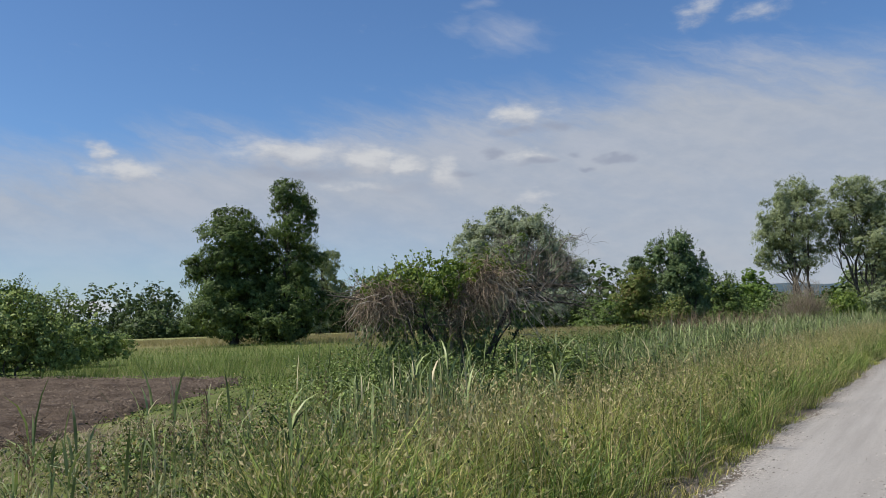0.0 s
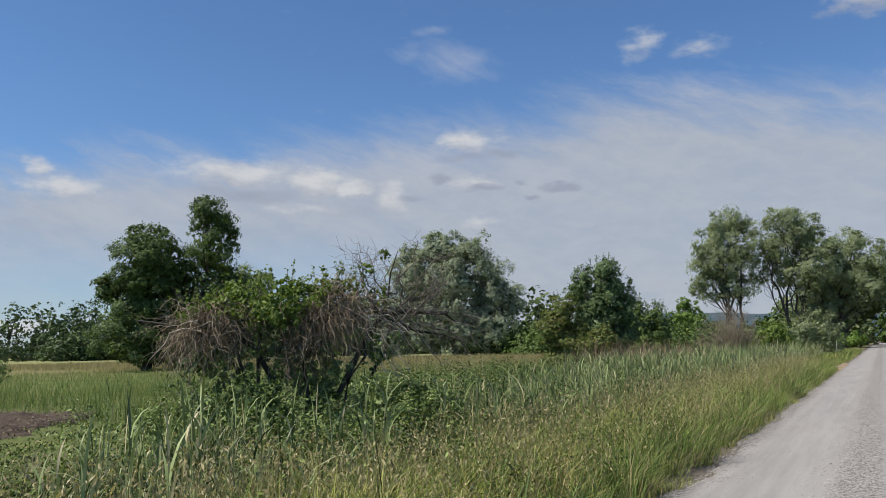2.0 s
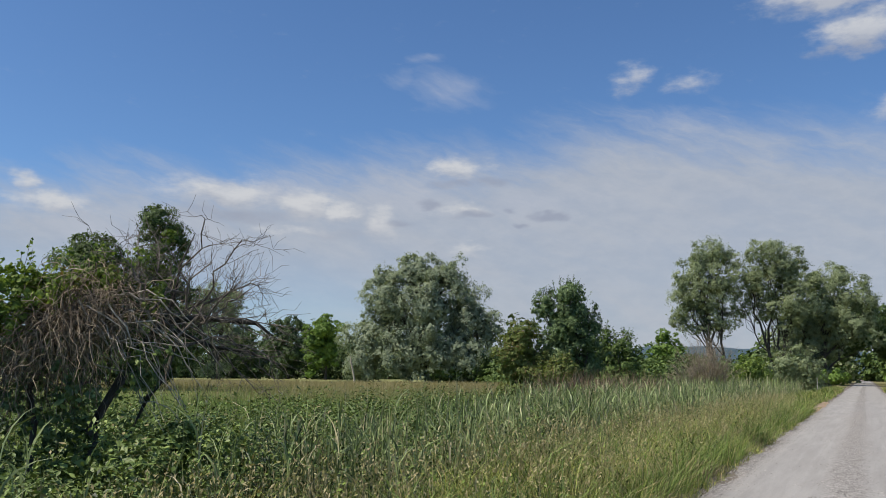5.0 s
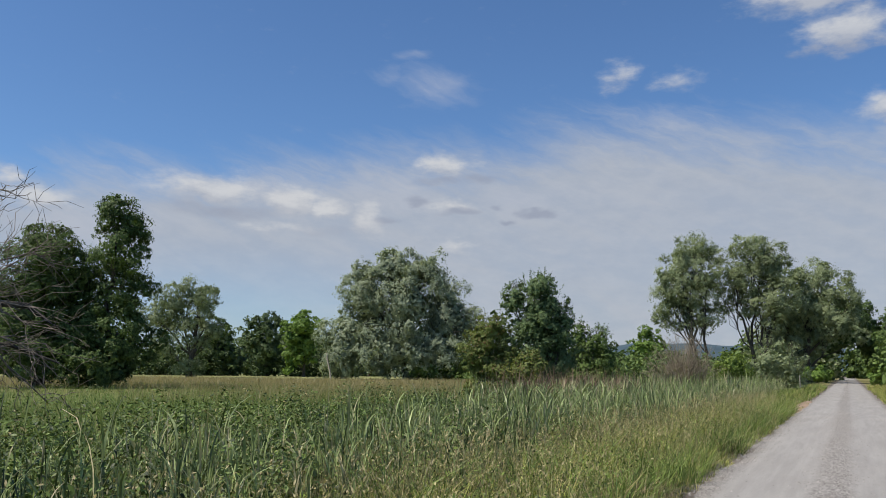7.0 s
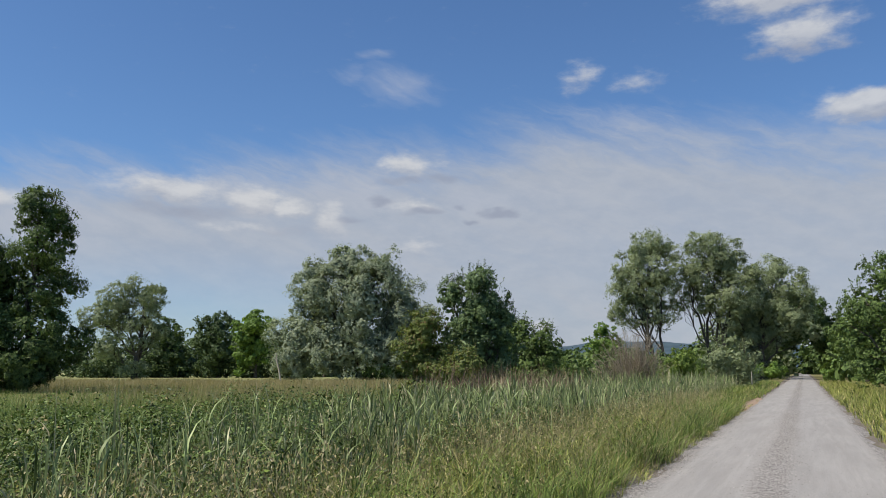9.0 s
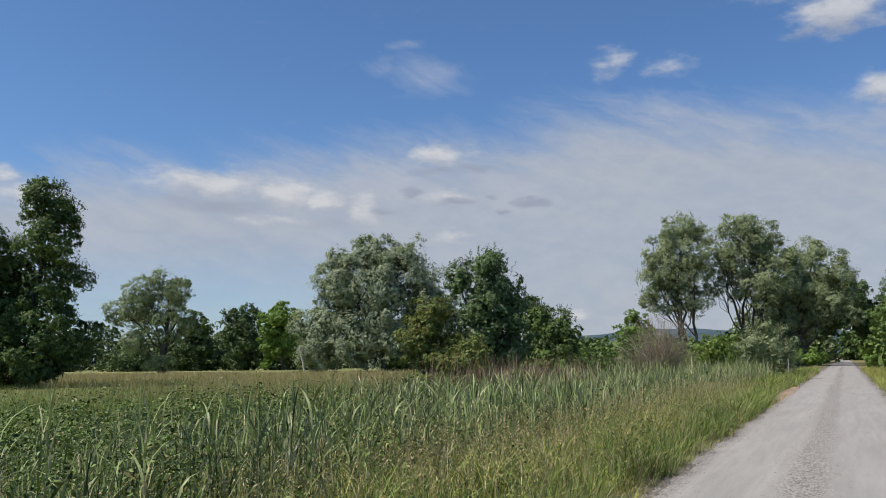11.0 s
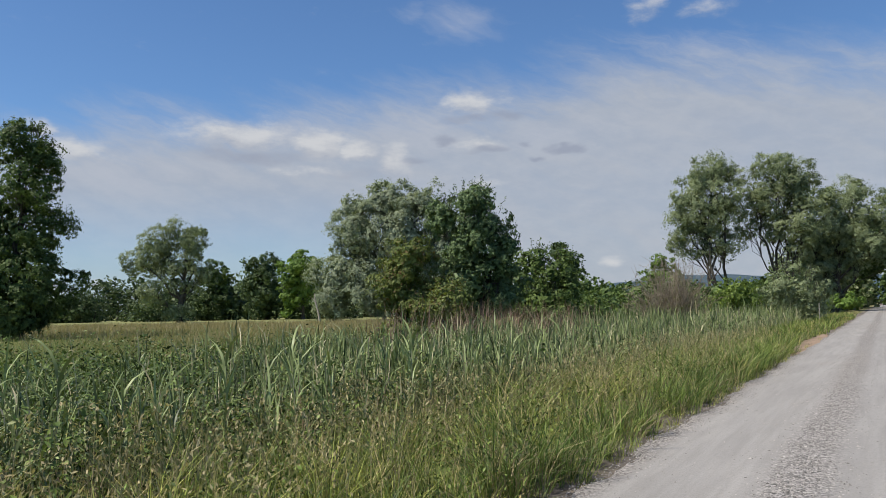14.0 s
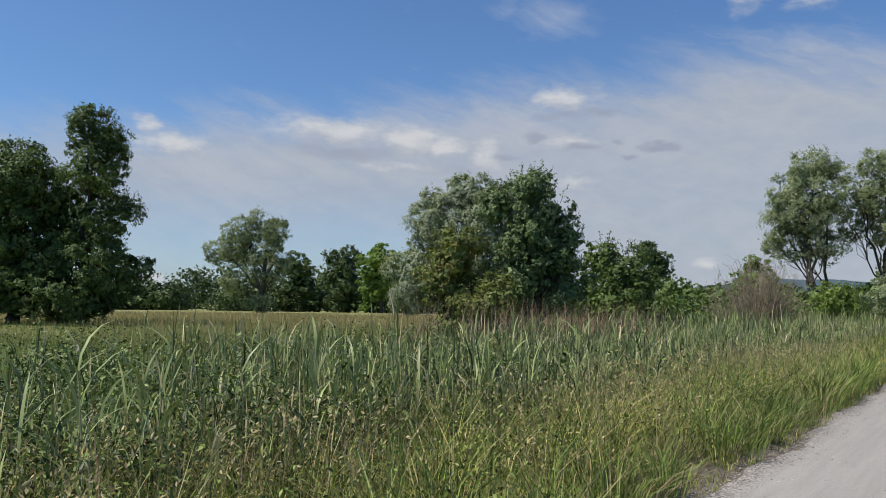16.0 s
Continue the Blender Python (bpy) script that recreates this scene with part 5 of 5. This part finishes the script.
    for s, z, rx, rz, deep, k, lo in ((-0.85, 2.3, 0.48, 0.36, 0.5, 500, 1.35), (-1.2, 2.25, 0.3, 0.28, 0.4, 150, 1.5), (1.05, 2.62, 0.4, 0.38, 0.45, 400, 1.1),
                                      (0.65, 2.3, 0.35, 0.35, 0.4, 430, 0.85), (1.55, 2.45, 0.4, 0.28, 0.45, 90, 1.6), (0.3, 1.9, 0.2, 0.3, 0.35, 110, 0.9)):
        for _ in range(k):
            d = unit(rng.normal(size=3) + [0, 0, 0.45])
            r = rng.uniform(0.55, 1.0)
            lump = 1.0 + 0.28 * math.sin(5.1 * d[0] + 3.0 * s) * math.cos(4.3 * d[1] + z)
            q = at(s + d[0] * rx * r * lump, z + d[2] * rz * r * lump, d[1] * deep * r * lump - 0.15)
            v = unit(lat * d[0] + dep * d[1] + up * 0.2 + rng.normal(size=3) * 0.8)
            p = [q]
            steps = int(rng.integers(5, 13))
            for j in range(steps):
                v = unit(v * 0.72 + rng.normal(size=3) * 0.42 - up * (0.08 + 0.07 * j))
                q = q + v * rng.uniform(0.07, 0.13)
                p.append(q)
                if q[2] < lo + rng.normal() * 0.22:
                    break
            p = np.array(p)
            if len(p) > 2:
                strands.append((p, np.linspace(0.0042, 0.002, len(p)) * rng.uniform(0.5, 1.7)))
    tagged(part("dry_vine", tubes("dry_vine", strands, 3), DEAD_VINE, thing, "reddish brown dry hanging vine strands"), kind="stuff")
    # pale bare canes that arch out of the tangle and droop
    for k in range(34):
        s0 = rng.uniform(0.8, 1.6) if k < 24 else rng.uniform(-1.2, -0.6)
        reach = rng.uniform(0.3, 1.3) if k < 24 else -rng.uniform(0.3, 0.8)
        a = at(s0, rng.uniform(2.1, 2.8) if k < 24 else rng.uniform(2.1, 2.45), rng.uniform(-0.6, -0.1))
        tip = at(s0 + reach, rng.uniform(1.25, 2.3), rng.uniform(-0.9, -0.1))
        p = bent(a, tip, 9, rng.uniform(0.0, 0.3), 0.035)
        part("cane", tubes("cane", [(p, np.linspace(0.011, 0.003, 9) * rng.uniform(0.7, 1.3))], 4), CANE, thing, "pale bare arching cane")
    lobes = [(-0.62, 2.52, 0.34, 0.22), (-0.3, 2.72, 0.4, 0.24), (0.1, 2.82, 0.42, 0.22), (0.45, 2.7, 0.35, 0.26), (0.85, 2.88, 0.22, 0.14), (1.15, 2.95, 0.18, 0.12), (-0.05, 2.45, 0.5, 0.28),
             (-0.95, 2.58, 0.28, 0.16), (-1.3, 2.5, 0.16, 0.1), (0.3, 2.35, 0.3, 0.25), (1.55, 3.2, 0.12, 0.12), (1.85, 3.5, 0.09, 0.07), (1.75, 2.75, 0.2, 0.12)]
    C, P, O, S = crown_points(lobes, (0.68, 0.74), 9500, 0.062, 0.2, 0.3, core=0.0)
    P += dep * -0.1
    vine = part("vine_leaves", leaf_mesh("vine_leaves", P, S, O, 0.7, 0.3, 0.7), LEAF_VINE, thing, "fresh green climbing leaves")
    lines, P, O = shoots(lobes[:10], (0.68, 0.74), 60, 0.3, 0.055, 12)
    tagged(part("vine_tips", tubes("vine_tips", lines, 3), BARK, vine, "thin vine tips standing out"), kind="stuff")
    tagged(part("tip_leaves", leaf_mesh("tip_leaves", P, np.full(len(P), 0.058), O, 0.65, 0.3, 0.9), LEAF_VINE, vine), kind="stuff")
    C, P, O, S = crown_points([(-0.8, 2.6, 0.45, 0.14), (-1.2, 2.35, 0.25, 0.2), (1.1, 2.9, 0.4, 0.14), (0.6, 2.3, 0.2, 0.4), (1.5, 2.6, 0.3, 0.2), (0.85, 1.5, 0.2, 0.4)], (0.68, 0.74), 1500, 0.055, 0.14, 0.4, core=0.0)
    P += dep * -0.3
    part("sparse_leaves", leaf_mesh("sparse_leaves", P, S, O, 0.65, 0.4, 0.8), LEAF_YELLOW, thing, "sparse yellowish leaves in the dry tangle")
    C, P, O, S = crown_points([(-0.35, 1.75, 0.14, 0.5), (-0.3, 1.15, 0.2, 0.5), (0.0, 1.45, 0.12, 0.4), (-0.9, 1.75, 0.3, 0.3), (1.75, 1.9, 0.25, 0.3)], (0.68, 0.74), 1700, 0.065, 0.14, 0.3, core=0.0)
    P += dep * -0.45
    part("hanging_leaves", leaf_mesh("hanging_leaves", P, S, O, 0.65, 0.5, 0.7), LEAF_SHRUB, thing, "green creeper leaves down the stems")
    C, P, O, S = crown_points([(0.0, 2.0, 0.8, 0.45), (1.1, 1.8, 0.8, 0.6), (0.5, 1.2, 1.0, 0.6), (-0.9, 1.6, 0.6, 0.4)], (0.68, 0.74), 6500, 0.075, 0.2, 0.2, core=0.0)
    P += dep * 0.4
    part("inner_leaves", leaf_mesh("inner_leaves", P, S, O, 0.65), LEAF_HORN, thing, "dark leaves inside the bush")
    C, P, O, S = crown_points([(-1.5, 0.5, 0.6, 0.55), (-0.9, 0.7, 0.6, 0.65), (-0.3, 0.75, 0.6, 0.7), (0.4, 0.6, 0.6, 0.55), (1.1, 0.55, 0.6, 0.6), (1.8, 0.6, 0.7, 0.6), (2.5, 0.6, 0.7, 0.55), (3.1, 0.45, 0.6, 0.45), (-0.35, 1.2, 0.3, 0.3),
                               (1.75, 1.05, 0.5, 0.35), (2.4, 0.95, 0.5, 0.35), (-1.0, 1.1, 0.4, 0.25)], (0.68, 0.74), 19000, 0.075, 0.26, 0.3, core=0.1)
    P += dep * -0.55
    part("undergrowth", leaf_mesh("undergrowth", P, S, O, 0.5, 0.2, 0.8), LEAF_SHRUB, thing, "leafy weeds climbing round the stems")


vine_bush()


def brown_bush():
    """A bare twiggy bush, more or less leafless."""
    thing = new("dead_brown_bush")
    thing.location = (-9.8, 66, 0)
    tagged(thing, "leafless brown twiggy bush in the hedge", "bush")
    lines = []
    for _ in range(440):
        a = rng.uniform(0, 6.28)
        out = rng.uniform(0.2, 2.9)
        foot = np.array([np.cos(a), np.sin(a), 0]) * rng.uniform(0, 0.8)
        tip = np.array([np.cos(a) * out, np.sin(a) * out, np.sqrt(max(0.1, 1 - (out / 3.2) ** 2)) * rng.uniform(2.0, 4.2)])
        p = bent(foot, tip, 5, 0.05, 0.05)
        lines.append((p, np.linspace(0.018, 0.005, 5)))
        for _ in range(3):
            m = int(rng.integers(2, 5))
            lines.append((np.array([p[m], p[m] + rng.normal(size=3) * 0.25 + [0, 0, 0.15]]), np.array([0.008, 0.004])))
    tagged(part("twig_tangle", tubes("twig_tangle", lines, 3), DEAD_TWIG, thing), kind="stuff")
    C, P, O, S = crown_points([(0, 1.2, 1.6, 1.0)], (1, 0.1), 1200, 0.12, 0.4, 0.3)
    part("leaves", leaf_mesh("leaves", P, S, O), LEAF_YELLOW, thing)


brown_bush()


def dead_stalks():
    """Last year's reddish brown stalks before the bushy tree."""
    x, y = spots(4200, -14.6, -9.0, 43, 52, 0.0, -0.1, 31.0)
    sward("dead_stalks", "reddish brown dead weed stalks before the bushes", x, y, rng.uniform(0.9, 2.4, len(x)), rng.uniform(0.012, 0.026, len(x)), rng.uniform(0.05, 0.6, len(x)), DEAD_STALK, 2, "weeds")


dead_stalks()


def marker_post():
    thing = new("marker_post")
    thing.location = (-3.4, 80, float(ground_z(np.array(-3.4), np.array(80.0))))
    tagged(thing, "thin pale weathered post in the grass by the road", "post")
    part("post", tubes("post", [(np.array([[0, 0, -0.3], [0, 0, 0.5], [0.01, 0, 1.45], [0.01, 0, 1.5]]), np.array([0.035, 0.035, 0.033, 0.02]))], 8), POST, thing)


marker_post()


def snag():
    """A dead leaning stem before the far willow."""
    thing = new("snag")
    thing.location = (-72, 116, float(ground_z(np.array(-72.0), np.array(116.0))))
    tagged(thing, "pale barkless dead trunk leaning at the meadow edge", "tree")
    part("trunk", tubes("trunk", [(np.array([[0, 0, -0.3], [-0.25, -0.1, 1.4], [-0.55, -0.3, 2.8], [-0.75, -0.4, 4.2]]), np.array([0.16, 0.14, 0.11, 0.05]))], 8), CANE, thing)
    part("limb", tubes("limb", [(np.array([[-0.5, -0.26, 2.6], [-0.75, -0.4, 3.2], [-1.15, -0.6, 3.6]]), np.array([0.06, 0.045, 0.02]))], 6), CANE, thing)


snag()


def sand_patch():
    xs, ys = np.linspace(-3.4, -1.9, 18), np.linspace(46, 68, 60)
    X, Y = np.meshgrid(xs, ys)
    Z = ground_z(X, Y) + 0.03 + 0.012 * np.exp(-(((X + 2.5) / 0.45) ** 2 + ((Y - 57) / 7) ** 2)) - 0.10 * np.clip(((X + 2.3) / 0.4) ** 2 + ((Y - 57) / 9.5) ** 2 - 0.7, 0, 1)
    w = len(xs)
    i = (np.arange(len(ys) - 1)[:, None] * w + np.arange(w - 1)[None]).ravel()
    F = np.stack([i, i + 1, i + 1 + w, i + w], 1)
    tagged(part("sand_patch", smooth_mesh(mesh_from("sand_patch", np.stack([X, Y, Z], -1).reshape(-1, 3), F)), SAND), "reddish sandy bare patch at the road edge", "sand", kind="structure")


sand_patch()
